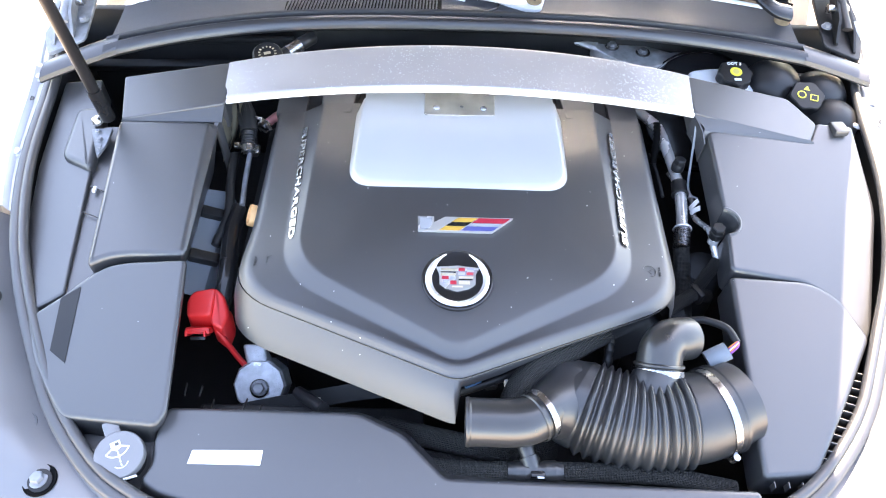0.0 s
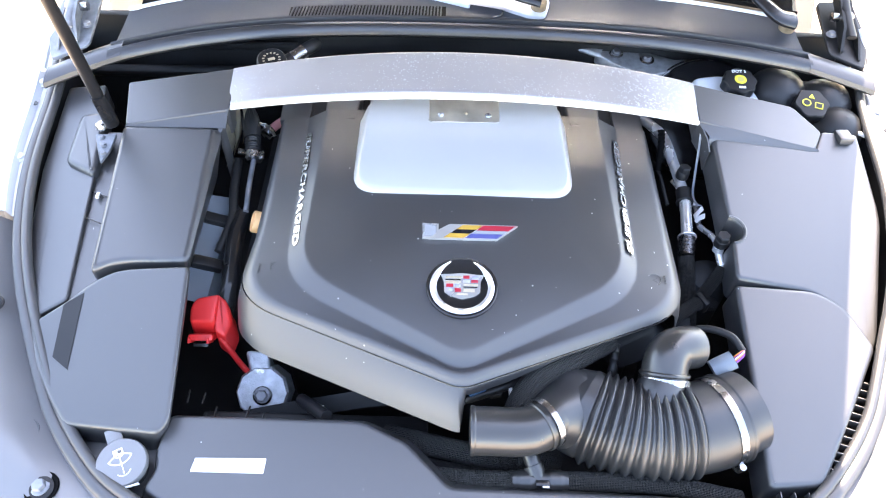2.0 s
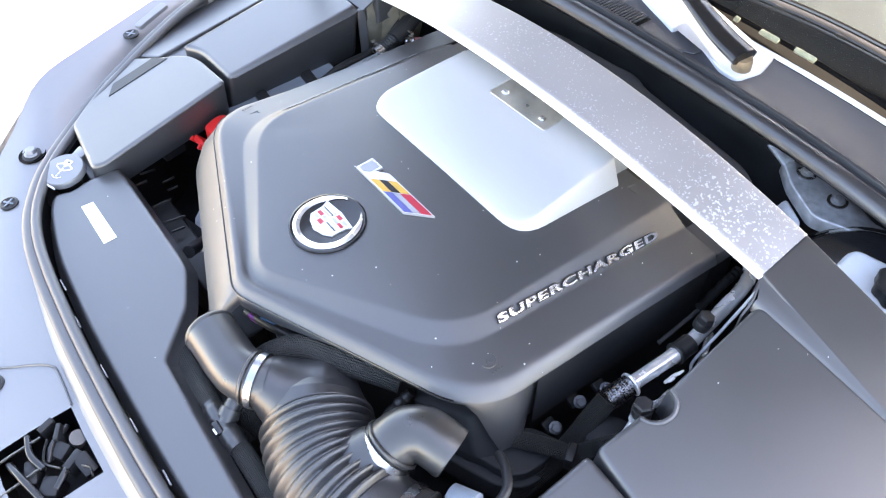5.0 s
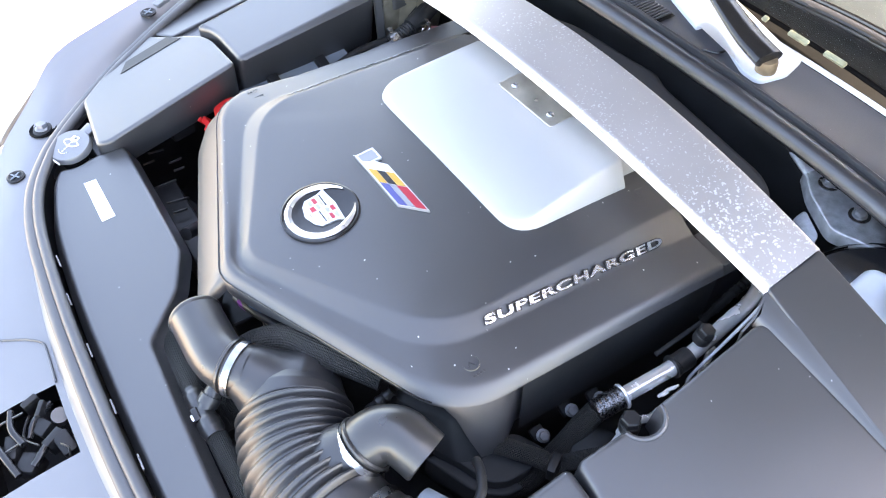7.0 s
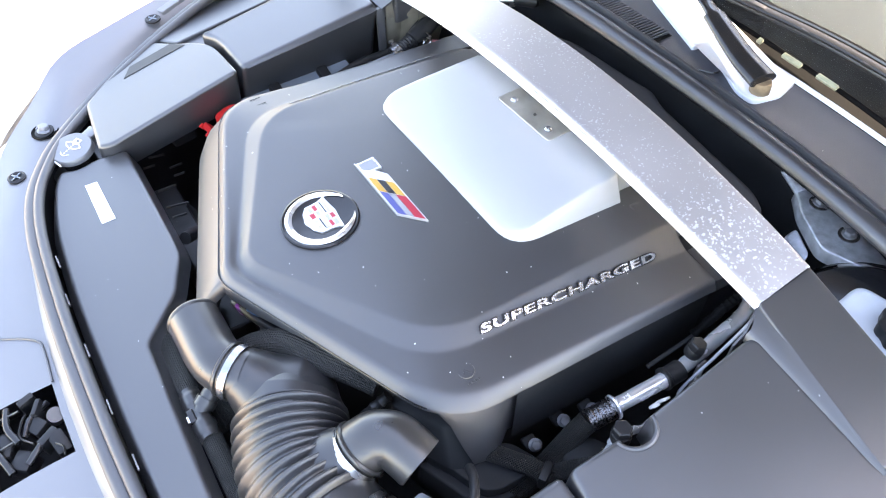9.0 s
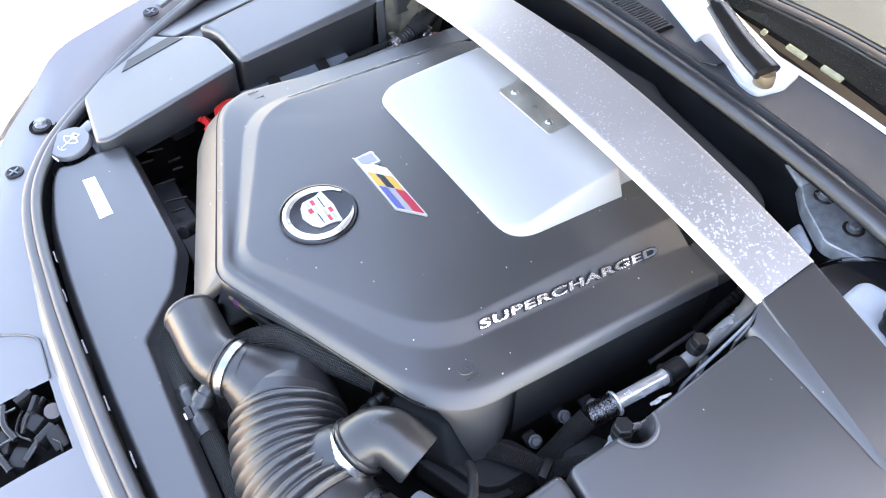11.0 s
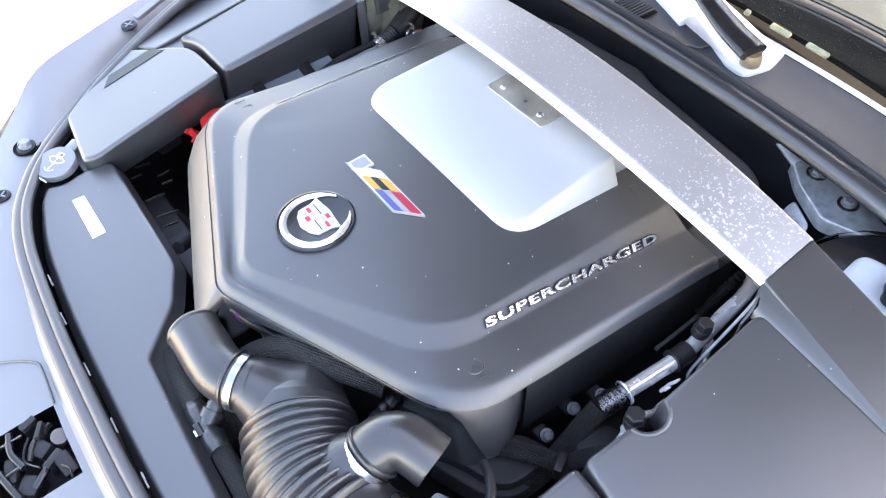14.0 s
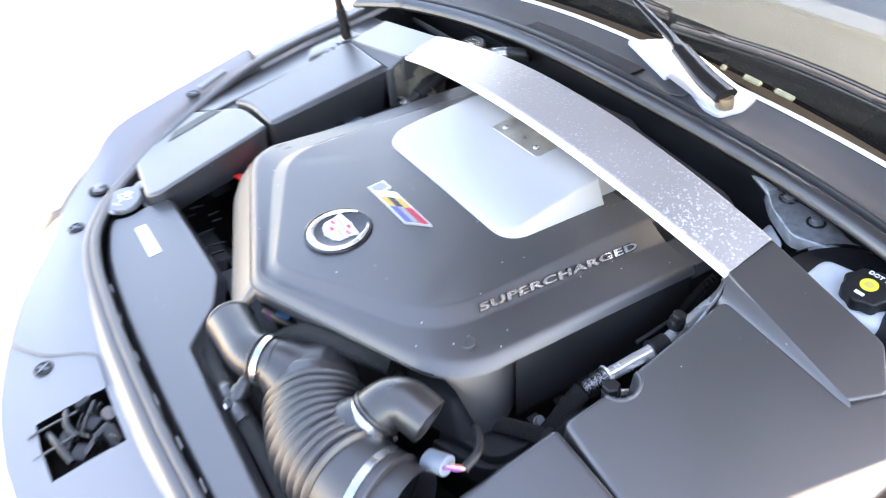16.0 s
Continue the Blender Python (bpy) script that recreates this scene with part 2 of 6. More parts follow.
def fillet(pts, r, n=5):
    """Rounds the corners of a closed polygon; r is one radius or one for each corner."""
    pts = [V(p) for p in pts]
    rs = r if isinstance(r, (list, tuple)) else [r] * len(pts)
    out = []
    for i, p in enumerate(pts):
        a, b = pts[i - 1] - p, pts[(i + 1) % len(pts)] - p
        k = min(rs[i], 0.48 * a.length, 0.48 * b.length)
        if k < 1e-5:
            out.append(p)
            continue
        p0, p1 = p + a.normalized() * k, p + b.normalized() * k
        for j in range(n + 1):
            s = j / n
            out.append(p0 * (1 - s) ** 2 + p * 2 * s * (1 - s) + p1 * s * s)
    return out


def inset(ring, d):
    """Moves a closed ring inwards (d > 0) in plan, keeping its heights."""
    n = len(ring)
    area = sum(ring[i].x * ring[(i + 1) % n].y - ring[(i + 1) % n].x * ring[i].y for i in range(n))
    sgn = 1 if area > 0 else -1
    out = []
    for i in range(n):
        a, b, c = ring[i - 1], ring[i], ring[(i + 1) % n]
        e1, e2 = (b - a).xy, (c - b).xy
        if e1.length < 1e-9 or e2.length < 1e-9:
            out.append(b.copy())
            continue
        n1, n2 = Vector((-e1.y, e1.x)).normalized(), Vector((-e2.y, e2.x)).normalized()
        m = n1 + n2
        m = m / max(0.5, m.dot(n1)) if m.length > 1e-6 else n1
        out.append(b + sgn * d * Vector((m.x, m.y, 0)))
    return out


def loft(rings, top=True, bottom=False, bm=None, wrap=True):
    """Skin over rings of equal length."""
    bm = bm or bmesh.new()
    rows = [[bm.verts.new(p) for p in ring] for ring in rings]
    n = len(rows[0])
    for a, b in zip(rows, rows[1:]):
        for i in range(n if wrap else n - 1):
            j = (i + 1) % n
            bm.faces.new((a[i], a[j], b[j], b[i]))
    if top:
        f = bm.faces.new(rows[0])
        bmesh.ops.triangulate(bm, faces=[f])
    if bottom:
        f = bm.faces.new(rows[-1])
        bmesh.ops.triangulate(bm, faces=[f])
    return bm


def moulded(top, depth, er=0.006, corner=0.01, draft=0.0, n=5, floor_z=None, bottom=False, level=False):
    """A moulded panel: the outline of its top in space, a rounded edge and skirts of the given depth."""
    P = np.array([tuple(p) for p in top])
    A = np.column_stack((P[:, 0], P[:, 1], np.ones(len(P))))
    fit = np.linalg.lstsq(A, P[:, 2], rcond=None)[0]
    flat = level or float(np.abs(A @ fit - P[:, 2]).max()) < 0.0125
    rs = corner if isinstance(corner, (list, tuple)) else [corner] * len(top)
    ring = fillet(top, [max(r, er + 0.003) if r else 0.0 for r in rs], n)
    dn = Vector((0, 0, 1))
    rings = [inset(ring, er * k) for k in (1.0 + 0.0015 / er, 1.0, 0.62, 0.29, 0.08, 0.0)]
    for q, h in zip(rings, (0.0, 0.0, 0.08, 0.29, 0.62, 1.0)):
        for v in q:
            if flat:
                v.z = fit[0] * v.x + fit[1] * v.y + fit[2]
            v -= dn * er * h
    low = inset(ring, -draft)
    for v in low:
        v.z = floor_z if floor_z is not None else v.z - depth
    bm = loft(rings + [low], True, bottom)
    bmesh.ops.remove_doubles(bm, verts=bm.verts[:], dist=0.0002)
    bmesh.ops.dissolve_degenerate(bm, edges=bm.edges[:], dist=0.0001)
    return bm


def spline(pts, n=8):
    """Catmull-Rom through points."""
    pts = [V(p) for p in pts]
    if len(pts) < 3:
        return [pts[0].lerp(pts[-1], i / n) for i in range(n + 1)]
    ext = [pts[0] * 2 - pts[1]] + pts + [pts[-1] * 2 - pts[-2]]
    out = []
    for i in range(1, len(ext) - 2):
        p0, p1, p2, p3 = ext[i - 1 : i + 3]
        for j in range(n):
            t = j / n
            out.append(0.5 * (2 * p1 + (p2 - p0) * t + (2 * p0 - 5 * p1 + 4 * p2 - p3) * t * t + (3 * p1 - p0 - 3 * p2 + p3) * t ** 3))
    return out + [pts[-1]]


def tube(path, r, seg=16, n=8, caps=True, smooth=True, flat=1.0, bm=None, hollow=0.0):
    """A swept tube; r is a radius or a function of 0..1 along it. Carries u round and v in metres along."""
    pts = spline(path, n) if smooth else [V(p) for p in path]
    rad = r if callable(r) else (lambda s: r)
    bm = bm or bmesh.new()
    uvl = bm.loops.layers.uv.verify()
    tang = [(pts[min(i + 1, len(pts) - 1)] - pts[max(i - 1, 0)]).normalized() for i in range(len(pts))]
    up = Vector((0, 0, 1)) if abs(tang[0].z) < 0.9 else Vector((0, 1, 0))
    length = [0.0]
    for a, b in zip(pts, pts[1:]):
        length.append(length[-1] + (b - a).length)
    rows = []
    for i, (p, t) in enumerate(zip(pts, tang)):
        side = t.cross(up).normalized()
        up = side.cross(t).normalized()
        k = rad(length[i] / max(length[-1], 1e-9))
        rows.append([bm.verts.new(p + side * math.cos(a) * k + up * math.sin(a) * k * flat) for a in (2 * math.pi * j / seg for j in range(seg))])
    for i in range(len(rows) - 1):
        for j in range(seg):
            k = (j + 1) % seg
            f = bm.faces.new((rows[i][j], rows[i][k], rows[i + 1][k], rows[i + 1][j]))
            for loop, (u, v) in zip(f.loops, ((j / seg, length[i]), ((j + 1) / seg, length[i]), ((j + 1) / seg, length[i + 1]), (j / seg, length[i + 1]))):
                loop[uvl].uv = (u, v)
    if caps:
        bm.faces.new(rows[0])
        bm.faces.new(rows[-1])
    return bm


def frame_of(axis):
    w = V(axis).normalized()
    u = w.cross(Vector((0, 0, 1)) if abs(w.z) < 0.95 else Vector((0, 1, 0))).normalized()
    return u, w.cross(u), w


def revolve(profile, at, axis=(0, 0, 1), seg=32, bm=None, bumps=0, bump_h=0.0, close=True):
    """A turned body: (radius, height along the axis) pairs; bumps scallop its rim."""
    u, v, w = frame_of(axis)
    bm = bm or bmesh.new()
    rows = []
    for r, h in profile:
        row = []
        for j in range(seg):
            a = 2 * math.pi * j / seg
            k = r * (1 + bump_h * math.cos(bumps * a)) if bumps else r
            row.append(bm.verts.new(V(at) + u * math.cos(a) * k + v * math.sin(a) * k + w * h))
        rows.append(row)
    for a, b in zip(rows, rows[1:]):
        for j in range(seg):
            k = (j + 1) % seg
            bm.faces.new((a[j], a[k], b[k], b[j]))
    if close:
        for row in (rows[0], rows[-1]):
            bm.faces.new(row)
    return bm


def block(at, size, turn=(0, 0, 0), bev=0.003, bm=None, seg=2):
    """A bevelled block centred at a place, turned by degrees."""
    own = bmesh.new()
    bmesh.ops.create_cube(own, size=1.0, matrix=pose(*at, *turn) @ Matrix.Diagonal((*size, 1)))
    if bev:
        bmesh.ops.bevel(own, geom=own.edges[:], offset=min(bev, 0.45 * min(size)), segments=seg, affect="EDGES", profile=0.5)
    if bm is None:
        return own
    tmp = bpy.data.meshes.new("tmp")
    own.to_mesh(tmp)
    own.free()
    bm.from_mesh(tmp)
    bpy.data.meshes.remove(tmp)
    return bm


def sheet(a, b, thick=0.0, bm=None):
    """A ruled strip between two lines of equal length, thickened downwards."""
    rings = []
    if thick:
        d = Vector((0, 0, -thick))
        ring = lambda p, q: [V(p), V(q), V(q) + d, V(p) + d]
        rings = [ring(p, q) for p, q in zip(a, b)]
        return loft(rings, True, True, bm)
    bm = bm or bmesh.new()
    return loft([[V(p) for p in a], [V(q) for q in b]], False, False, bm, wrap=False)


def prism(poly, m, h, bev=0.0):
    """A flat shape (x, y) set at the pose m and raised by h."""
    bm = bmesh.new()
    ring = [V((x, y, 0)) for x, y in poly]
    tops = [V((x, y, h)) for x, y in poly]
    loft([tops, ring], True, True, bm)
    bm.transform(m)
    return bm


def lettering(name, words, length, height, m, h, material, parent, label="", bold=0.028):
    """Raised words in the built-in font, fitted to a length and a height."""
    cu = bpy.data.curves.new(name, "FONT")
    cu.body, cu.extrude, cu.align_x, cu.align_y = words, 0.5, "LEFT", "BOTTOM_BASELINE"
    cu.offset = bold
    cu.space_character = 1.10
    tmp = new("tmp", cu)
    bpy.context.view_layer.update()
    me = bpy.data.meshes.new_from_object(tmp.evaluated_get(bpy.context.evaluated_depsgraph_get()))
    bpy.data.objects.remove(tmp)
    bpy.data.curves.remove(cu)
    co = np.empty(len(me.vertices) * 3)
    me.vertices.foreach_get("co", co)
    co = co.reshape(-1, 3)
    lo, hi = co.min(0), co.max(0)
    me.transform(m @ Matrix.Diagonal((length / (hi[0] - lo[0]), height / (hi[1] - lo[1]), h, 1)) @ Matrix.Translation((-lo[0], -lo[1], 0.5)))
    me.name = name
    me.materials.clear()
    me.materials.append(M[material])
    ob = new(name, me)
    ob.parent = parent
    if label:
        ob["label"] = label
    return ob


def bolt(at, axis, r, parent, material="dullsteel", name="bolt", h=0.007):
    """A flanged hexagon bolt head."""
    bm = revolve([(r * 1.35, 0), (r * 1.35, r * 0.15), (r, r * 0.3)], at, axis, 24)
    revolve([(r, r * 0.25), (r, h), (r * 0.85, h + r * 0.15)], at, axis, 6, bm)
    return part(name, bm, material, parent, sharp=25)


def band(centre, axis, r, width, parent, screw_at=0.0, name="hose_clamp", material="steel", big=True):
    """A worm-drive hose clamp: band, housing and screw."""
    u, v, w = frame_of(axis)
    bm = revolve([(r, -width / 2), (r + 0.0015, -width / 2), (r + 0.0015, width / 2), (r, width / 2)], centre, axis, 40, close=False)
    c = part(name, bm, material, parent, "bright steel hose clamp")
    a = radians(screw_at)
    out = u * math.cos(a) + v * math.sin(a)
    along = -u * math.sin(a) + v * math.cos(a)
    p = V(centre) + out * (r + 0.005)
    s = 1.0 if big else 0.7
    hb = tube([p - along * 0.010 * s, p + along * 0.010 * s], 0.0055 * s, 10, 2)
    part("clamp_housing", hb, material, c)
    part("clamp_screw", revolve([(0.0045 * s, 0), (0.0045 * s, 0.008 * s), (0.003 * s, 0.009 * s)], p + along * 0.010 * s, along, 6), material, c)
    return c


# ---- setting ----
g = bmesh.new()
loft([[V((-300, -300, 0)), V((300, -300, 0)), V((300, 300, 0)), V((-300, 300, 0))]], True, False, g)
tagged(part("ground", g, "concrete"), "bright sunlit pale concrete ground", "ground", kind="structure")

# rim of the bay, left half from the cowl round to the nose; the other half mirrors it
RIM = [(-0.868, 1.30, 0.815), (-0.838, 1.17, 0.812), (-0.82, 0.965, 0.80), (-0.786, 0.81, 0.79), (-0.744, 0.69, 0.772), (-0.687, 0.573, 0.754), (-0.637, 0.483, 0.736),
       (-0.559, 0.395, 0.730), (-0.495, 0.350, 0.730), (-0.42, 0.317, 0.732), (-0.316, 0.298, 0.735), (-0.145, 0.288, 0.738), (0.0, 0.286, 0.738)]
EDGE = [(-0.985, 1.30, 0.80), (-0.955, 1.17, 0.800), (-0.920, 0.965, 0.797), (-0.875, 0.81, 0.790), (-0.836, 0.69, 0.784), (-0.804, 0.573, 0.775), (-0.778, 0.460, 0.757),
        (-0.722, 0.372, 0.717), (-0.648, 0.300, 0.701), (-0.52, 0.238, 0.698), (-0.36, 0.150, 0.695), (-0.15, 0.085, 0.692), (0.0, 0.070, 0.690)]
half = spline(RIM, 4)


def opposite(p):
    """The rim's point on the driver's side, where it stands a little further out beside the air box."""
    return V((-p.x + 0.010 * max(0.0, min(1.0, (0.65 - p.y) / 0.12)) * max(0.0, min(1.0, (p.y - 0.29) / 0.05)), p.y, p.z))


rim = half + [opposite(p) for p in reversed(half[:-1])]
half_e = spline(EDGE, 4)
edge = half_e + [V((-p.x, p.y, p.z)) for p in reversed(half_e[:-1])]
NF = 11  # steps of a half that belong to the fender


def fender(name, sgn, label):
    f = thing(name, label, "car fender", kind="structure")
    a = [opposite(p) if sgn > 0 else p.copy() for p in half[: NF + 1]]
    b = [V((sgn * -p.x, p.y, p.z)) for p in half_e[: NF + 1]]
    mid1 = [p.lerp(q, 0.28) + Vector((0, 0, -0.004)) for p, q in zip(a, b)]
    mid2 = [p.lerp(q, 0.34) + Vector((0, 0, 0.012)) for p, q in zip(a, b)]
    mid3 = [p.lerp(q, 0.70) + Vector((0, 0, 0.016)) for p, q in zip(a, b)]
    low1 = [Vector((q.x + sgn * 0.015, q.y, q.z - 0.03)) for q in b]
    low2 = [Vector((sgn * max(abs(q.x) + 0.03, 0.93), q.y, 0.50)) for q in b]
    low3 = [Vector((sgn * 0.90, q.y, 0.24)) for q in b]
    inner = [p + Vector((0, 0, -0.10)) for p in a]
    part("fender_skin", loft([inner, a, mid1, mid2, mid3, b, low1, low2, low3], False, False, wrap=False), "paint", f)
    return f


fl = fender("fender_1", -1, "silver painted front fender lit by the sun")
fr = fender("fender_2", 1, "silver painted front fender lit by the sun")
for f, sgn in ((fl, -1), (fr, 1)):
    for y, x in ((1.19, 0.872), (0.985, 0.852)):
        bolt((sgn * x, y, 0.809 if y > 1.1 else 0.797), (0, 0, 1), 0.009, f, "paint", h=0.006)
    part("flange_hole", revolve([(0.006, 0), (0.006, 0.0015)], (sgn * 0.868, 1.125, 0.8105), seg=16), "gloss", f)

for f, sgn in ((fl, -1), (fr, 1)):
    gap = [V((sgn * -p.x, p.y, p.z + 0.001)) for p in half_e[10:28]]
    part("panel_gap", tube(gap, 0.0022, 6, smooth=False), "gloss", f, "dark gap between fender and apron")

# nose: trim apron in front of the seal, with a fuse bay cut through it
apron = thing("nose_apron", "black moulded plastic apron between bay seal and nose", "car trim", kind="structure")
i0 = NF
ra, ea = rim[i0 : len(rim) - i0], edge[i0 : len(rim) - i0]
HX0, HX1, HY0, HY1 = -0.054, 0.072, 0.125, 0.243


def on(x, y):
    """Height of the nose apron."""
    return 0.712 + 0.10 * (y - 0.24) - 0.05 * x * x


def at_index(line, u):
    k = min(int(u), len(line) - 2)
    return line[k].lerp(line[k + 1], u - k)


def index_of(x):
    """Place along the apron at which its inner edge has this x."""
    k = next(i for i in range(len(ra) - 1) if ra[i].x <= x <= ra[i + 1].x)
    return k + (x - ra[k].x) / (ra[k + 1].x - ra[k].x)


stops = sorted([0.25 * k for k in range(4 * (len(ra) - 1) + 1)] + [index_of(HX0), index_of(HX1)])
dips = ((0.0, 0.0), (0.10, -0.012), (0.16, -0.024), (0.207, -0.022), (0.34, -0.016), (0.43, -0.013), (0.48, -0.011), (0.62, -0.008), (0.746, -0.005), (0.92, -0.002), (1.0, 0.0), (1.04, -0.04))
sheet_rows = [[at_index(ra, u) + Vector((0, 0, -0.05)) for u in stops]]
for d, dz in dips:
    row = []
    for u in stops:
        p = at_index(ra, u)
        # towards the fenders the outer half is stepped up
        step = 0.009 * max(0.0, min(1.0, (p.y - 0.36) / 0.10)) * max(0.0, min(1.0, (d - 0.30) / 0.30)) if d < 1.02 else 0.0
        row.append(p.lerp(at_index(ea, u), d) + Vector((0, 0, dz + step)))
    sheet_rows.append(row)
apron_bm = loft(sheet_rows, False, False, wrap=False)
inside = [f for f in apron_bm.faces if HX0 < f.calc_center_median().x < HX1 and HY1 - 0.118 < f.calc_center_median().y < HY1 + 0.002]
bmesh.ops.delete(apron_bm, geom=inside, context="FACES")
part("apron_panel", apron_bm, "apron", apron)
for s in (-1, 1):
    part("raised_flap", moulded([(s * 0.792, 0.686, 0.784), (s * 0.806, 0.678, 0.785), (s * 0.838, 0.756, 0.793), (s * 0.822, 0.766, 0.792)], 0.014, 0.002, 0.003), "apron", apron)

# bumper skin and closing panels under the nose
low = [[p.copy() for p in edge[i0 : len(rim) - i0]]]
for dz, out in ((-0.03, 0.02), (-0.12, 0.07), (-0.30, 0.10), (-0.45, 0.06)):
    low.append([Vector((p.x * (1 + out * 0.2), p.y - out, p.z + dz)) for p in low[0]])
tagged(part("bumper", loft(low, False, False, wrap=False), "paint"), "silver painted bumper skin below the nose", "bumper", kind="structure")

# dark tub of the bay
tub = thing("bay_tub", "dark painted engine bay walls and floor", "engine bay", kind="structure")
rim_w = [Vector((-0.872, 1.42, 0.82))] + rim + [Vector((0.872, 1.42, 0.82))]
w0 = [p + Vector((0, 0, -0.02)) for p in rim_w]
w1 = [Vector((p.x * 0.98, p.y + 0.01, 0.392)) for p in rim_w]
part("inner_wall", loft([w0, w1], False, False, wrap=False), "tub", tub)
part("bay_floor", loft([[V((-0.55, 0.33, 0.40)), V((0.55, 0.33, 0.40)), V((0.84, 0.66, 0.40)), V((0.89, 0.90, 0.40)), V((0.89, 1.6, 0.40)), V((-0.89, 1.6, 0.40)), V((-0.89, 0.90, 0.40)), V((-0.84, 0.66, 0.40))]], True), "tub", tub)
part("firewall_rail", block((-0.60, 1.335, 0.735), (0.50, 0.02, 0.03), (25, 0, 2), 0.006), "dark", tub)
part("firewall_rail", block((-0.52, 1.36, 0.79), (0.30, 0.012, 0.02), (15, 0, 2), 0.004), "tub", tub)
part("firewall", block((0, 1.40, 0.62), (1.75, 0.02, 0.44), bev=0.004), "tub", tub)

# perimeter rubber seal
seal = thing("bay_seal", "black rubber weather seal round the engine bay", "rubber seal", kind="structure")
inwards = []
for k, p in enumerate(rim):
    t = (rim[min(k + 1, len(rim) - 1)] - rim[max(k - 1, 0)]).normalized()
    inwards.append(Vector((-t.y, t.x, 0)).normalized())
part("seal_bulb", tube([p + n * 0.0085 + Vector((0, 0, 0.008)) for p, n in zip(rim, inwards)], 0.0088, 12, smooth=False), "seal", seal)
part("seal_lip", tube([p - n * 0.0065 + Vector((0, 0, 0.004)) for p, n in zip(rim, inwards)], 0.0105, 12, smooth=False, flat=0.62), "seal", seal)

# ---- cowl, windscreen and cabin ----
CY = lambda x: 1.337 - (0.096 if x < 0 else 0.060) * abs(x / 0.7) ** 3


def strand(dy, z, n=36, lo=-0.73, hi=0.73):
    return [V((x, CY(x) + dy, z - 0.012 * (x / 0.7) ** 2)) for x in (lo + (hi - lo) * i / n for i in range(n + 1))]


cowl_seal = thing("cowl_seal", "black rubber cowl seal with ribbed profile", "rubber seal", kind="structure")
part("seal_bulb", loft([strand(0.012, 0.86), strand(-0.018, 0.860), strand(-0.024, 0.868), strand(-0.022, 0.877), strand(-0.014, 0.884), strand(-0.004, 0.886), strand(0.004, 0.882), strand(0.006, 0.878), strand(0.013, 0.879), strand(0.015, 0.886), strand(0.019, 0.888), strand(0.023, 0.885), strand(0.024, 0.874)], False, False, wrap=False), "cseal", cowl_seal)
# near-black lip: the shade under the bulb is put into its colour
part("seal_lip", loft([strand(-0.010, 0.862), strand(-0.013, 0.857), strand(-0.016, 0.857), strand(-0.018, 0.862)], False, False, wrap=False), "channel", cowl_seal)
for lo, hi in ((-0.845, -0.705), (0.725, 0.855)):
    e = [strand(dy, z, 8, lo, hi) for dy, z in ((0.026, 0.866), (-0.022, 0.864), (-0.027, 0.870), (-0.024, 0.879), (-0.010, 0.885), (0.016, 0.887), (0.027, 0.882), (0.028, 0.866))]
    for row in e:
        for i, p in enumerate(row):
            p.z -= 0.014 * (i / 8 if hi > 0 else 1 - i / 8)
    part("seal_end", loft(e, False, False, wrap=False), "cseal", cowl_seal, "plain moulded end piece of the seal")

cowl = thing("cowl_panel", "dark grey plastic cowl panel with slotted air intake", "cowl panel", kind="structure")
part("panel", loft([strand(0.022, 0.876), strand(0.035, 0.872), strand(0.10, 0.872), strand(0.145, 0.874), strand(0.150, 0.868), strand(0.155, 0.83)], False, False, wrap=False), "cowlmat", cowl)
part("panel_lip", loft([strand(0.147, 0.874), strand(0.149, 0.879), strand(0.153, 0.880), strand(0.156, 0.870)], False, False, wrap=False), "paint", cowl, "thin silver painted lip")



# ---- engine cover ----
cover = thing("engine_cover", "matte black moulded plastic engine cover with stepped pentagon top", "engine cover")


def along_y(pts, y):
    """A height read from (y, z) pairs."""
    return float(np.interp(y, [p[0] for p in pts], [p[1] for p in pts]))


def zc(y):
    """Crown of the cover's top along the car."""
    return along_y(((0.55, 0.842), (0.62, 0.849), (0.70, 0.8535), (0.77, 0.855), (0.87, 0.853), (0.95, 0.847), (1.05, 0.838), (1.12, 0.831), (1.30, 0.805)), y)


def zp(y):
    """Edge of the raised top."""
    return along_y(((0.75, 0.851), (0.88, 0.845), (1.05, 0.833), (1.12, 0.826)), y)


def zq(y):
    """Foot of the slope that carries the words."""
    return along_y(((0.75, 0.836), (0.88, 0.825), (1.05, 0.810), (1.12, 0.802)), y)


def zr_(y):
    """Outer edge of the shelf round the top."""
    return along_y(((0.75, 0.828), (0.88, 0.817), (1.05, 0.803), (1.12, 0.796)), y)


def ztop(x, y):
    """Height of the raised top, which falls a little to its edges."""
    return zc(y) + (zp(y) - zc(y)) * min(1.0, (x / 0.27) ** 2) if y > 0.72 else zc(y)


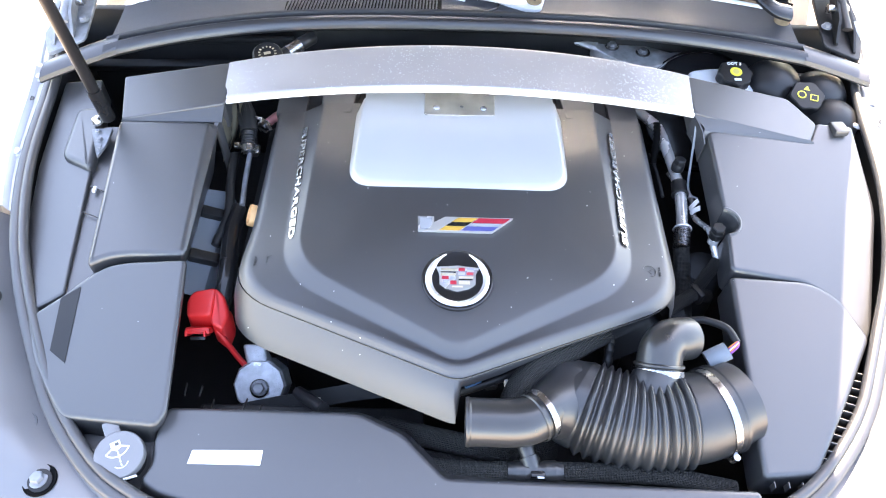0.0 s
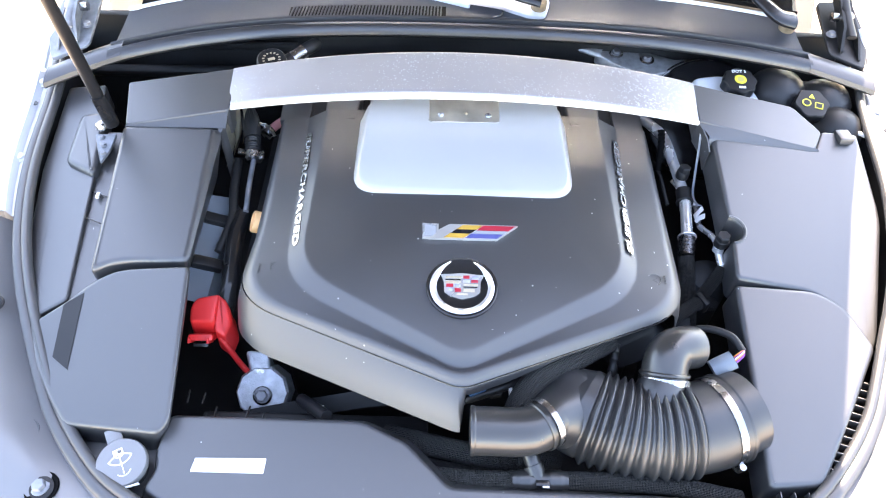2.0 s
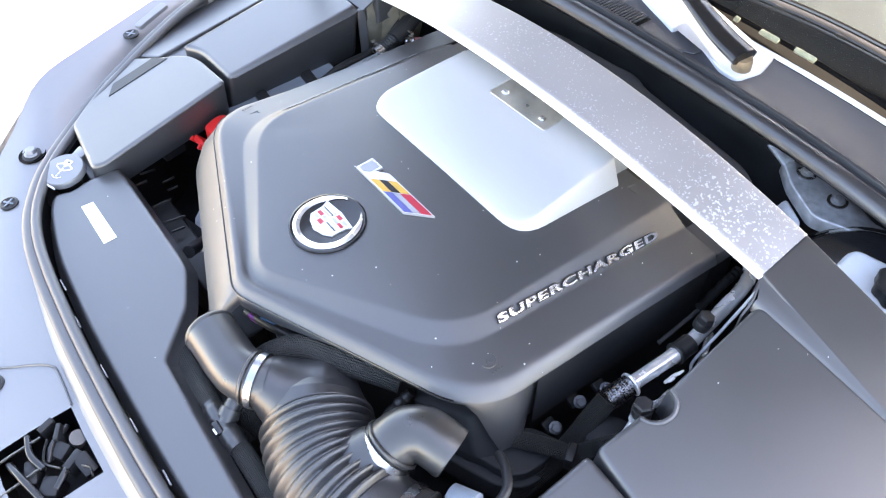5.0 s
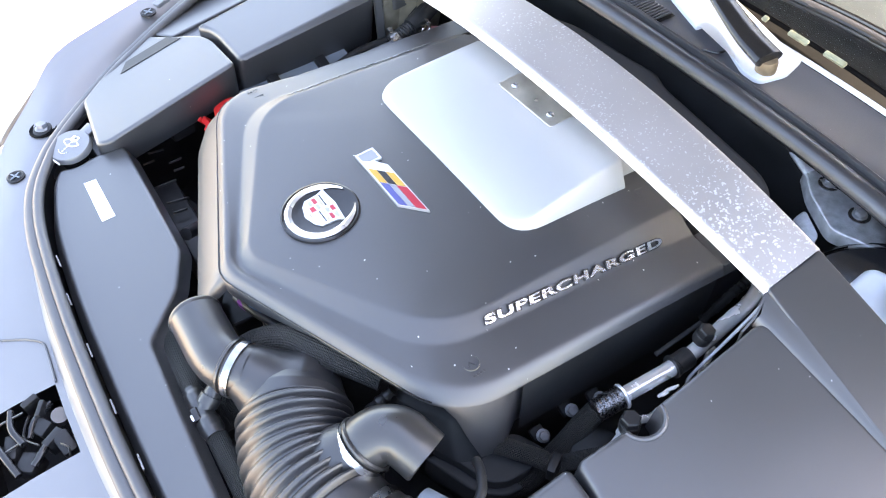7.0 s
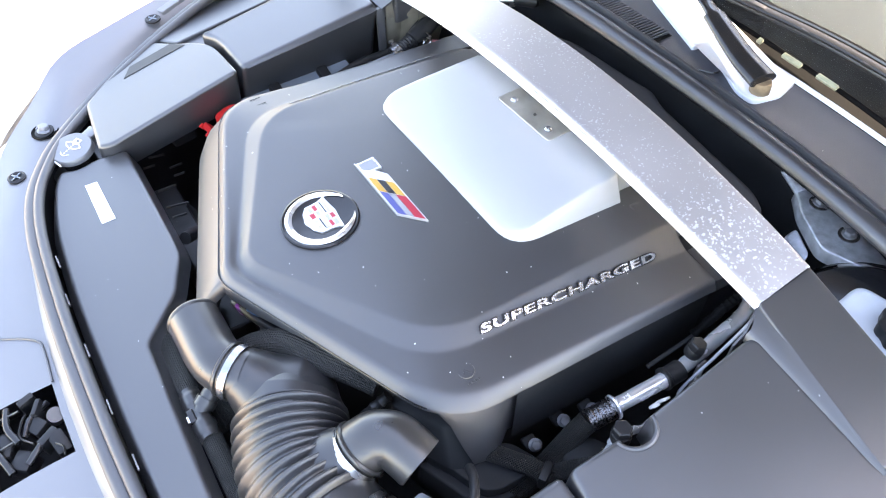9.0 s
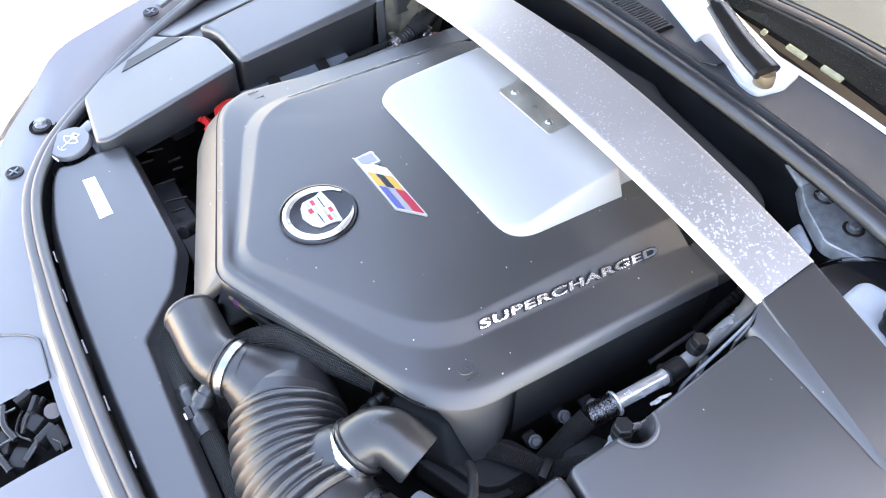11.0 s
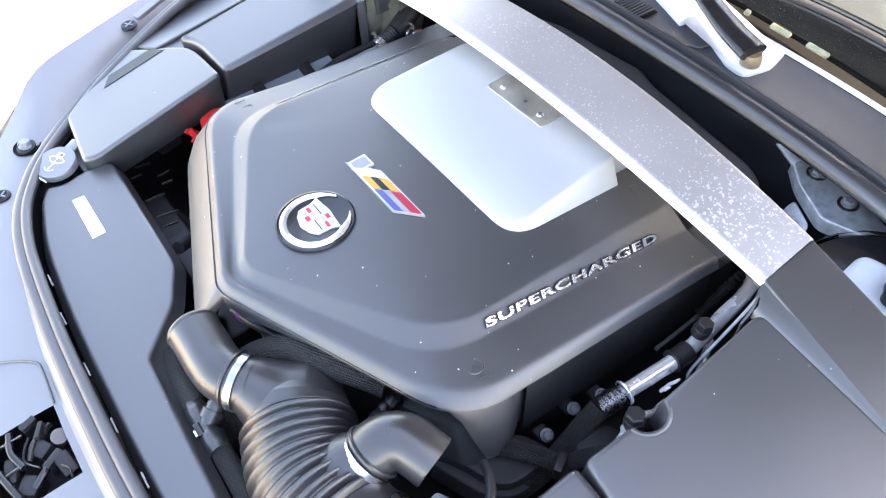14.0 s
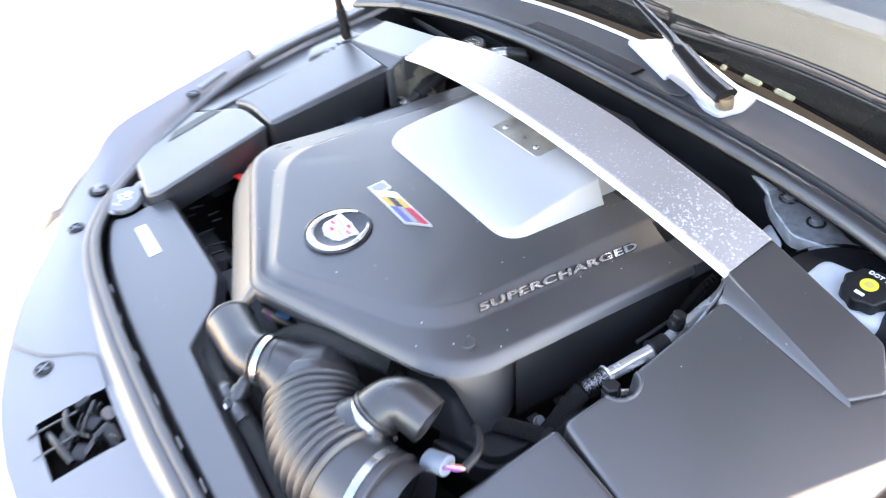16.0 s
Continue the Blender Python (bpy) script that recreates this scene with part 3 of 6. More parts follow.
def ring_half(corner, tip, rear_x, rear_y, dz, r_corner, r_tip, ztip, zcorner):
    """A pentagon ring of the cover, left rear round the tip to right rear, open at the back."""
    (cx, cy) = corner
    pts = [V((-rear_x, rear_y, 0)), V((-(rear_x + cx) / 2, (rear_y + cy) / 2 + 0.06, 0)), V((-cx, cy, 0)), V((0, tip, 0)), V((cx, cy, 0)), V(((rear_x + cx) / 2, (rear_y + cy) / 2 + 0.06, 0)), V((rear_x, rear_y, 0))]
    out = [pts[0]]
    for k in range(4):
        out.append(pts[0].lerp(pts[1], (k + 1) / 5))
    out.append(pts[1])
    first = pts[2] + (pts[1] - pts[2]).normalized() * r_corner
    for k in range(1, 6):
        out.append(pts[1].lerp(first, k / 6))
    for i, r in ((2, r_corner), (3, r_tip), (4, r_corner)):
        p = pts[i]
        a, b = (pts[i - 1] - p).normalized() * r, (pts[i + 1] - p).normalized() * r
        for j in range(9):
            s = j / 8
            out.append((p + a) * (1 - s) ** 2 + p * 2 * s * (1 - s) + (p + b) * s * s)
        if i < 4:
            q0, q1 = p + b, pts[i + 1] + (p - pts[i + 1]).normalized() * (r_tip if i == 2 else r_corner)
            for k in range(1, 6):
                out.append(q0.lerp(q1, k / 6))
    last = pts[4] + (pts[5] - pts[4]).normalized() * r_corner
    for k in range(1, 6):
        out.append(last.lerp(pts[5], k / 6))
    out.append(pts[5])
    for k in range(4):
        out.append(pts[6].lerp(pts[5], (3 - k) / 5 + 0.0))
    out.append(pts[6])
    for p in out:
        s = min(1, abs(p.x) / cx)
        p.z = dz(p.y) if callable(dz) else dz
        if ztip is not None:
            front = max(0.0, min(1.0, (cy + 0.08 - p.y) / 0.08))
            zz = ztip + (zcorner - ztip) * s
            p.z = p.z * (1 - front) + zz * front
    return out


RY = 1.117
P_ = ring_half((0.2685, 0.7005), 0.553, 0.271, RY, zp, 0.070, 0.030, 0.841, 0.855)
Q_ = ring_half((0.2935, 0.679), 0.533, 0.312, RY, zq, 0.072, 0.028, 0.826, 0.842)
R_ = ring_half((0.352, 0.663), 0.522, 0.369, RY, zr_, 0.072, 0.026, 0.833, 0.838)
R2 = ring_half((0.358, 0.660), 0.516, 0.374, RY, lambda y: zr_(y) - 0.002, 0.072, 0.026, 0.8305, 0.8355)
T_ = ring_half((0.371, 0.656), 0.507, 0.380, RY, lambda y: zr_(y) - 0.016, 0.072, 0.022, 0.821, 0.824)
T2 = ring_half((0.372, 0.655), 0.505, 0.381, RY, lambda y: zr_(y) - 0.018, 0.072, 0.022, 0.820, 0.822)
U_ = ring_half((0.383, 0.610), 0.457, 0.390, RY, lambda y: zr_(y) - 0.090, 0.078, 0.020, 0.766, 0.768)
# the passenger's flank stands a little further in
for ring in (R_, R2, T_, T2, U_):
    for p in ring:
        if p.x < 0:
            p.x += 0.009 * max(0.0, min(1.0, (p.y - 0.70) / 0.10))
mid_ = [p.lerp(q, 0.5) + Vector((-0.004 if p.x < -0.33 else 0, -0.006 if abs(p.x) < 0.36 else 0, 0)) for p, q in zip(T2, U_)]
# on the driver's side the front skirt is cut short, drops at the corner, and the flanks are recessed
for k, p in enumerate(U_):
    if p.x > 0.004 and T2[k].y < 0.742:
        short = 0.26 - 0.19 * max(0.0, min(1.0, (T2[k].x - 0.085) / 0.065)) - 0.03 * min(1.0, T2[k].x / 0.3)
        f = min(1.30, short + 1.25 * max(0.0, min(1.0, (T2[k].y - 0.658) / 0.032)) ** 1.2)
        U_[k] = T2[k] + Vector((0.012, -0.006, -0.085)) * f
        mid_[k] = T2[k] + Vector((0.008, -0.004, -0.040)) * f
    elif T2[k].y >= 0.742:
        s = 1 if p.x > 0 else -1
        mid_[k] = Vector((s * (abs(T2[k].x) - 0.014), T2[k].y, T2[k].z - 0.012))
        U_[k] = Vector((s * (abs(T2[k].x) - 0.018), T2[k].y, T2[k].z - 0.13))
shell = bmesh.new()
inward = lambda f: [Vector((p.x * f, RY + (p.y - RY) * f, ztop(p.x * f, RY + (p.y - RY) * f))) for p in P_]
spine, centre = inward(0.02), inward(0.93)
toward = lambda a, b, d: [p + (q - p).normalized() * d for p, q in zip(a, b)]
part_way = lambda a, b, f: [p.lerp(q, f) for p, q in zip(a, b)]
loft([spine, inward(0.2), inward(0.4), inward(0.6), inward(0.8), centre, toward(P_, centre, 0.006), toward(P_, centre, 0.0015), toward(P_, Q_, 0.0015), toward(P_, Q_, 0.005), toward(Q_, P_, 0.005), toward(Q_, P_, 0.0015),
      toward(Q_, R_, 0.0015), toward(Q_, R_, 0.005), toward(R_, Q_, 0.006), R_, R2, part_way(R2, T_, 0.5), T_, T2, mid_, U_], False, False, shell, wrap=False)
bmesh.ops.remove_doubles(shell, verts=shell.verts[:], dist=0.0005)
part("shell", shell, "cover", cover, sharp=60)

# rear lower part of the cover, behind the step
rear = [V((-0.378, 1.119, 0.788)), V((-0.385, 1.30, 0.775)), V((-0.20, 1.335, 0.80)), V((-0.05, 1.34, 0.805)), V((0.00, 1.35, 0.803)), V((0.035, 1.336, 0.80)), V((0.28, 1.308, 0.797)), V((0.315, 1.292, 0.793)), V((0.335, 1.25, 0.785)), V((0.345, 1.119, 0.788))]
part("rear_shell", moulded([tuple(p) for p in rear], 0.07, 0.012, 0.025), "foam", cover)
for s in (-1, 1):
    part("step_strip", moulded([(s * 0.374, 1.1195, 0.790), (s * 0.311, 1.1195, 0.799), (s * 0.311, 1.23, 0.790), (s * 0.376, 1.23, 0.782)], 0.03, 0.002, 0.003), "cover", cover)
    part("step_pad", moulded([(s * 0.274, 1.088, zp(1.088) - 0.002), (s * 0.212, 1.084, ztop(0.21, 1.084) + 0.001), (s * 0.205, 1.22, 0.812), (s * 0.285, 1.22, 0.803)], 0.03, 0.004, 0.006), "cover", cover)

# seam round the skirt
seam = [p.lerp(q, 0.5) + Vector((p.x, p.y - 0.6, 0)).normalized() * 0.0008 for p, q in zip(T_, T2)]
seam = [p for p in seam if p.y < (0.72 if p.x < 0 else 0.645)]
for s in (-1, 1):
    q = sorted((p for p in T2 if p.x * s > 0 and p.y >= 0.742), key=lambda p: p.y)
    off = lambda d, h: [Vector((p.x - s * d, p.y, p.z + h)) for p in q]
    # sheet over the shell's recess, in a darker colour for the shade there
    part("flank_shade", loft([off(0.004, -0.003), off(0.007, -0.010), off(0.009, -0.14)], False, False, wrap=False), "tub", cover, "recessed flank, darkened for its shade")
part("seam", tube(seam, 0.0011, 6, smooth=False), "gloss", cover)

# raised words along both flanks
for s in (1, -1):
    on_slope = lambda x, y: zq(y) + (zp(y) - zq(y)) * (0.293 + 0.05 * (y - 0.68) - x) / (0.0245 + 0.045 * (y - 0.70))
    a, b = V((0.2900, 0.757, on_slope(0.2900, 0.757))), V((0.3065, 1.057, on_slope(0.3065, 1.057)))
    up = V((-0.027, 0.004, 0.0165))
    if s < 0:
        a, b, up = V((-b.x, b.y, b.z)), V((-a.x, a.y, a.z)), V((0.027, 0.004, 0.0165))
    ux = (b - a).normalized()
    uz = ux.cross(up).normalized()
    uy = uz.cross(ux)
    m = Matrix((ux, uy, uz)).transposed().to_4x4()
    m.translation = a + uy * (0.0012 if s > 0 else -0.0006) + uz * (0.0016 if s > 0 else 0.0002)
    # slanted letters
    shear = Matrix.Identity(4)
    shear[0][1] = 0.25
    words = lettering("raised_lettering", "SUPERCHARGED", (b - a).length, 0.0118, m @ shear, 0.0028 if s > 0 else 0.0005, "letter", cover, "chrome raised capital letters")
    # larger black copy behind the words draws their outline and shadow
    base = Matrix.Translation(-uz * 0.0002 - uy * 0.0012 - ux * 0.0011) @ m @ shear
    back = lettering("letter_backing", "SUPERCHARGED", (b - a).length + 0.0022, 0.0142, base, 0.0014 if s > 0 else 0.0005, "gloss", cover, "black outline and shadow behind the letters", 0.075)

# round emblem without its maker's sign: disc, wreath and a plain shield of coloured fields
EM = Matrix.Translation((-0.001, 0.672, 0.8532)) @ pose(0, 0, 0, 2.5, 0, 0)
emb = part("emblem", revolve([(0.0585, -0.004), (0.0585, 0.0008), (0.0560, 0.0018), (0.0545, 0.0012), (0.0, 0.0012)], EM.translation, (0, -0.02, 1), 48, close=False), "gloss", cover, "round black emblem with silver wreath and shield")
for s in (1, -1):
    wre = bmesh.new()
    ro, ri = [], []
    for k in range(27):
        a = radians(-90 + s * (0.0 + k * 6.1))
        w = 0.0108 if k < 20 else 0.0108 * (27.4 - k) / 7.5
        ro.append(V((0.0525 * math.cos(a), 0.0525 * math.sin(a), 0.0022)))
        ri.append(V(((0.0525 - w) * math.cos(a), (0.0525 - w) * math.sin(a), 0.0022)))
    mids = [p.lerp(q, 0.5) + Vector((0, 0, 0.0022 + 0.0008 * (k % 2))) for k, (p, q) in enumerate(zip(ro, ri))]
    loft([ro, mids, ri], False, False, wre, wrap=False)
    wre.transform(EM)
    part("wreath_arm", wre, "satin", emb, sharp=12)
SH = [(-0.035, 0.021), (-0.017, 0.0225), (0.0, 0.0245), (0.017, 0.0225), (0.035, 0.021), (0.030, 0.008), (0.029, -0.012), (0.019, -0.020), (0.0, -0.0255), (-0.019, -0.020), (-0.029, -0.012), (-0.030, 0.008)]
part("shield", prism(SH, EM @ Matrix.Translation((0, 0.001, 0.001)), 0.0025), "satin", emb)
fields = [(-0.0125, 0.016, 0.023, 0.004, "tanenamel"), (0.006, 0.0165, 0.009, 0.006, "crimson"), (0.019, 0.0155, 0.010, 0.006, "lilac"), (-0.0135, 0.011, 0.022, 0.0018, "gloss"), (-0.0135, 0.0065, 0.022, 0.004, "tanenamel"), (0.006, 0.0085, 0.010, 0.005, "lilac"),
          (0.018, 0.0085, 0.010, 0.005, "crimson"), (-0.018, 0.0, 0.010, 0.006, "crimson"), (-0.0065, 0.0, 0.008, 0.005, "lilac"), (-0.017, -0.0075, 0.008, 0.005, "lilac"), (-0.006, -0.009, 0.009, 0.007, "crimson"), (0.0125, 0.0015, 0.021, 0.004, "tanenamel"), (0.012, -0.003, 0.020, 0.0018, "gloss"), (0.010, -0.009, 0.016, 0.006, "tanenamel"), (0.0, -0.0165, 0.016, 0.003, "tanenamel")]
for x, y, w, h, mname in fields:
    part("enamel_field", prism([(x - w / 2, y - h / 2), (x + w / 2, y - h / 2), (x + w / 2, y + h / 2), (x - w / 2, y + h / 2)], EM @ Matrix.Translation((0, 0.001, 0.0035)) @ Matrix.Diagonal((1.12, 1, 1, 1)), 0.0006), mname, emb)

# flag-shaped badge in plain coloured fields
BA = Matrix.Translation((-0.001, 0.784, 0.8548)) @ pose(0, 0, 0, 0.0, 0, 0)
badge = part("badge", prism([(-0.069, 0.016), (-0.041, 0.016), (-0.041, 0.003), (-0.022, 0.016), (0.095, 0.016), (0.058, -0.016), (-0.068, -0.016)], BA, 0.0045), "satin", cover, "slanted flag-shaped badge of coloured enamel fields")
def slant(x0, x1, y0, y1, mname, z=0.0046):
    k = 37.0 / 32.0
    f = lambda x, y: (x + (y + 0.016) * k, y)
    part("enamel_field", prism([f(x0, y0), f(x1, y0), f(x1, y1), f(x0, y1)], BA @ Matrix.Translation((0, 0, z)), 0.0007), mname, badge)
part("enamel_field", prism([(-0.065, 0.0125), (-0.0445, 0.0125), (-0.0445, -0.004), (-0.052, -0.0125), (-0.0645, -0.0125)], BA @ Matrix.Translation((0, 0, 0.0046)), 0.0006), "greyfield", badge)
slant(-0.034, 0.000, -0.0138, -0.0050, "yellow"); slant(0.002, 0.056, -0.0138, -0.0050, "blue")
slant(-0.034, 0.000, -0.0045, 0.0040, "gloss"); slant(0.002, 0.056, -0.0045, 0.0025, "greyfield")
slant(-0.034, 0.000, 0.0045, 0.0138, "yellow"); slant(0.002, 0.056, 0.0030, 0.0138, "crimson")

# moulded marks at the corners of the shelf
for s in (-1, 1):
    p = V((s * 0.322, 0.712, 0.8352))
    bm = bmesh.new()
    if s > 0:
        revolve([(0.0105, 0), (0.0112, 0.0012), (0.0120, 0)], p, (0, 0, 1), 28, bm, close=False)
        block((p.x, p.y, p.z + 0.0004), (0.013, 0.0012, 0.0010), (0, 0, 35), 0, bm)
        block((p.x, p.y - 0.003, p.z + 0.0004), (0.010, 0.0012, 0.0010), (0, 0, -30), 0, bm)
    else:
        for k in range(5):
            block((p.x + 0.006 + 0.0012 * (k % 2), p.y + 0.011 - 0.0055 * k, p.z + 0.0004), (0.006 + 0.003 * (k % 3), 0.0014, 0.0012), (0, 0, 25 - 40 * (k % 2)), 0, bm)
        block((p.x + 0.002, p.y, p.z + 0.0004), (0.0014, 0.024, 0.0012), (0, 0, 6), 0, bm)
    for k in range(4):
        block((p.x + s * 0.018, p.y - 0.007 + 0.005 * k, p.z - 0.0002), (0.003, 0.0024, 0.0012), (0, 0, 8), 0, bm)
    part("moulded_mark", bm, "duct", cover, sharp=5)

# ---- silver intercooler lid ----
lid = thing("intercooler_lid", "satin silver painted lid rising through the engine cover", "engine lid")
def zl(y):
    return along_y(((0.872, 0.8545), (0.89, 0.8605), (0.92, 0.8665), (0.97, 0.8715), (1.035, 0.8755), (1.16, 0.8805)), y)
LO = fillet([(-0.200, 0.874, 0), (0.200, 0.874, 0), (0.203, 1.080, 0), (-0.203, 1.080, 0)], [0.050, 0.050, 0.003, 0.003], 7)
def fine(ring, step=0.012):
    out = []
    for a, b in zip(ring, ring[1:] + ring[:1]):
        n = max(1, int((b - a).length / step))
        out += [a.lerp(b, i / n) for i in range(n)]
    return out
LO = fine(LO)
way_in = [(q - p) / 0.004 for p, q in zip(LO, inset(LO, 0.004))]
for p, w in zip(LO, way_in):
    if p.y > 1.0:
        w.y = 0.0
    if p.y > 1.0765:
        w.x = -p.x / 0.203
rise = [max(0.003, zl(p.y) - ztop(p.x, p.y)) for p in LO]
rings = [[Vector((0, 0.990, 0)) + (p - Vector((0, 0.990, 0))) * k for p in LO] for k in (0.10, 0.3, 0.5, 0.7)]
rings += [[p + w * (0.42 * h + e) for p, w, h in zip(LO, way_in, rise)] for e in (0.010, 0.004)]
for q in rings:
    for v in q:
        v.z = zl(v.y)
for e, dz in ((0.0012, 0.0010), (-0.0004, 0.0028)):
    q = [p + w * (0.42 * h + e) for p, w, h in zip(LO, way_in, rise)]
    for v, h in zip(q, rise):
        v.z = zl(v.y) - min(dz, 0.3 * h)
    rings.append(q)
for k, dz in ((0.02, 0.0012), (0.0, -0.004)):
    q = [p + w * k * h for p, w, h in zip(LO, way_in, rise)]
    for v in q:
        v.z = ztop(v.x, v.y) + dz
    rings.append(q)
part("lid_body", loft(rings, True), "silver", lid, sharp=50)
part("lid_tongue", moulded([(0.182, 1.062, zl(1.062) - 0.0004), (0.180, 1.16, zl(1.16) - 0.0004), (-0.180, 1.16, zl(1.16) - 0.0004), (-0.182, 1.062, zl(1.062) - 0.0004)], 0.05, 0.003, 0.004), "silver", lid)
plate = part("blanking_plate", moulded([(-0.067, 1.037, 0.8762), (0.068, 1.039, 0.8762), (0.068, 1.135, 0.8800), (-0.067, 1.135, 0.8800)], 0.0022, 0.001, 0.006), "plate", lid, "stained bare metal plate with three screws")
for x, y in ((-0.044, 1.056), (0.046, 1.056), (0.0, 1.118)):
    part("screw", revolve([(0.0065, 0), (0.0065, 0.0015), (0.004, 0.004), (0.0022, 0.0042), (0.0022, 0.0025)], (x, y, 0.8775 + 0.035 * (y - 1.05)), (0, -0.03, 1), 18), "steel", plate)

# ---- strut brace ----
brace = thing("strut_brace", "arched satin aluminium strut brace bar with water spots", "strut brace")
def bz(x):
    return 0.857 + 0.072 * (1 - (x / 0.461) ** 2)
def by(x):
    return 1.084 - 0.030 * (1 - (x / 0.461) ** 2)
n = 48
rows = []
for dy0, dy1, dz in ((0.006, 0, -0.016), (0.0, 0, -0.012), (-0.002, 0, -0.004), (0.0, 0, 0.002), (0.004, 0, 0.0045), (0.010, 0, 0.004), (0.0, 0.5, 0.010), (0.0, 0.95, 0.013), (0.003, 0.97, 0.013), (0.004, 1.0, 0.009), (0.0, 1.0, -0.002), (-0.005, 0.97, -0.006)):
    row = []
    for i in range(n + 1):
        x = 0.461 * (2 * i / n - 1)
        wide = 0.088 + 0.026 * (1 - (x / 0.461) ** 2)
        slope = 0.012 * (x / 0.461) ** 2
        row.append(V((x, by(x) + dy0 + dy1 * wide, bz(x) + dz + slope * dy1 - (0.004 if dy1 else 0))))
    rows.append(row)
bm = loft(rows, False, False, wrap=False)
part("bar", bm, "bar", brace, sharp=50)
lip = [V((p.x, p.y, p.z + 0.0005)) for p in rows[2]]
# coloured far lighter than the bar to paint the bright highlight
part("rolled_edge", tube(lip, 0.0052, 10, smooth=False), "brightedge", brace, "rolled front edge with its highlight in the colour")
part("bar_underside", loft([[V((p.x, p.y + 0.004, p.z + 0.002)) for p in rows[0]], [V((p.x, p.y - 0.002, p.z - 0.001)) for p in rows[-1]]], False, False, wrap=False), "alloy", brace)

# ---- covers over the strut towers and along the flanks ----
tl = thing("strut_tower_cover", "black plastic strut tower cover beside the brace", "trim cover", "strut tower covers")
part("top_panel", moulded([(-0.455, 1.068, 0.861), (-0.650, 1.036, 0.846), (-0.672, 1.150, 0.852), (-0.452, 1.182, 0.873)], 0.06, 0.003, 0.004), "trim", tl)
part("inner_leg", moulded([(-0.460, 1.046, 0.846), (-0.470, 1.046, 0.846), (-0.474, 1.030, 0.838), (-0.466, 1.030, 0.838)], 0.14, 0.001, 0.002), "trim", tl)
for x0, y0, y1 in ((-0.470, 1.054, 1.082), (-0.462, 1.088, 1.118), (-0.450, 1.122, 1.170)):
    part("tower_plate", sheet([V((x0, y0, 0.852)), V((x0 + 0.006, y0 - 0.006, 0.815)), V((x0 + 0.002, y0 - 0.010, 0.770)), V((x0 - 0.010, y0 - 0.012, 0.730))], [V((x0 + 0.004, y1, 0.855)), V((x0 + 0.012, y1, 0.815)), V((x0 + 0.008, y1, 0.770)), V((x0 - 0.006, y1, 0.730))], 0.003), "tower", tl, "curved bare metal plate under the brace end")
part("ridge_facet", sheet([(-0.456, 1.0695, 0.8585), (-0.649, 1.0375, 0.8440)], [(-0.458, 1.037, 0.8425), (-0.651, 1.0335, 0.8420)], 0.004), "trim", tl)
tr = thing("strut_tower_cover", "black plastic strut tower cover beside the brace", "trim cover", "strut tower covers")
part("top_panel", moulded([(0.461, 1.080, 0.859), (0.56, 1.063, 0.850), (0.69, 1.041, 0.8290), (0.716, 1.090, 0.8300), (0.668, 1.150, 0.845), (0.458, 1.178, 0.873)], 0.05, 0.003, [0.003, 0, 0.01, 0.01, 0.01, 0.003]), "trim", tr)
top_edge = [(0.4605, 1.0815, 0.8575), (0.52, 1.0715, 0.8525), (0.58, 1.0620, 0.8455), (0.64, 1.0525, 0.8370), (0.694, 1.0440, 0.8305)]
foot = [(0.4790, 1.0530, 0.8480), (0.530, 1.0510, 0.8440), (0.590, 1.0490, 0.8385), (0.650, 1.0460, 0.8325), (0.698, 1.0425, 0.8285)]
fold = [[V(p) for p in top_edge], [V(p).lerp(V(q), 0.5) + V((0, 0, -0.0006)) for p, q in zip(top_edge, foot)], [V(p) for p in foot], [V(p) + V((0, -0.006, -0.005)) for p in foot], [V(p) + V((0, -0.010, -0.018)) for p in foot]]
part("ridge_facet", loft(fold, False, False, wrap=False), "trim", tr, sharp=60)
leg = [V((0.4608, 1.080, 0.857)), V((0.4680, 1.066, 0.852)), V((0.4760, 1.048, 0.843)), V((0.4785, 1.025, 0.832))]
part("inner_leg", sheet([p + V((0.002, 0, 0)) for p in leg], [p - V((0.001, 0, 0)) for p in leg], 0.05), "trim", tr)

# passenger side: rear box, front box, outer shelf with groove
lr = thing("side_cover", "black moulded plastic cover over the flank of the bay", "trim cover", "flank covers")
lrb = moulded([(-0.474, 1.034, 0.849), (-0.655, 1.036, 0.843), (-0.634, 0.714, 0.806), (-0.606, 0.730, 0.811), (-0.576, 0.736, 0.8135), (-0.470, 0.738, 0.812)], 0.125, 0.009, [0.016, 0.004, 0.006, 0.02, 0.02, 0.006])
for v in lrb.verts:
    if v.co.x > -0.52 and v.co.z < 0.813 + 0.125 * (v.co.y - 0.74) - 0.02:
        v.co.x -= 0.042 - 0.020 * max(0.0, min(1.0, (v.co.y - 0.80) / 0.2))
    elif v.co.x > -0.52 and v.co.z < 0.813 + 0.125 * (v.co.y - 0.74) - 0.0085:
        v.co.x += 0.010 * max(0.0, min(1.0, (v.co.y - 0.80) / 0.2))
part("box_top", lrb, "trim", lr)
lf = thing("side_cover", "black moulded plastic cover over the flank of the bay", "trim cover", "flank covers")
LFT = [(-0.463, 0.727, 0.808), (-0.572, 0.725, 0.812), (-0.604, 0.718, 0.808), (-0.637, 0.694, 0.796), (-0.664, 0.668, 0.784), (-0.718, 0.628, 0.771), (-0.690, 0.560, 0.763), (-0.652, 0.504, 0.755), (-0.616, 0.462, 0.750), (-0.462, 0.446, 0.762), (-0.448, 0.468, 0.770)]
lf_fit = np.linalg.lstsq(np.array([(x, y, 1.0) for x, y, z in LFT]), np.array([z for x, y, z in LFT]), rcond=None)[0]
zlf = lambda x, y: float(lf_fit[0] * x + lf_fit[1] * y + lf_fit[2])
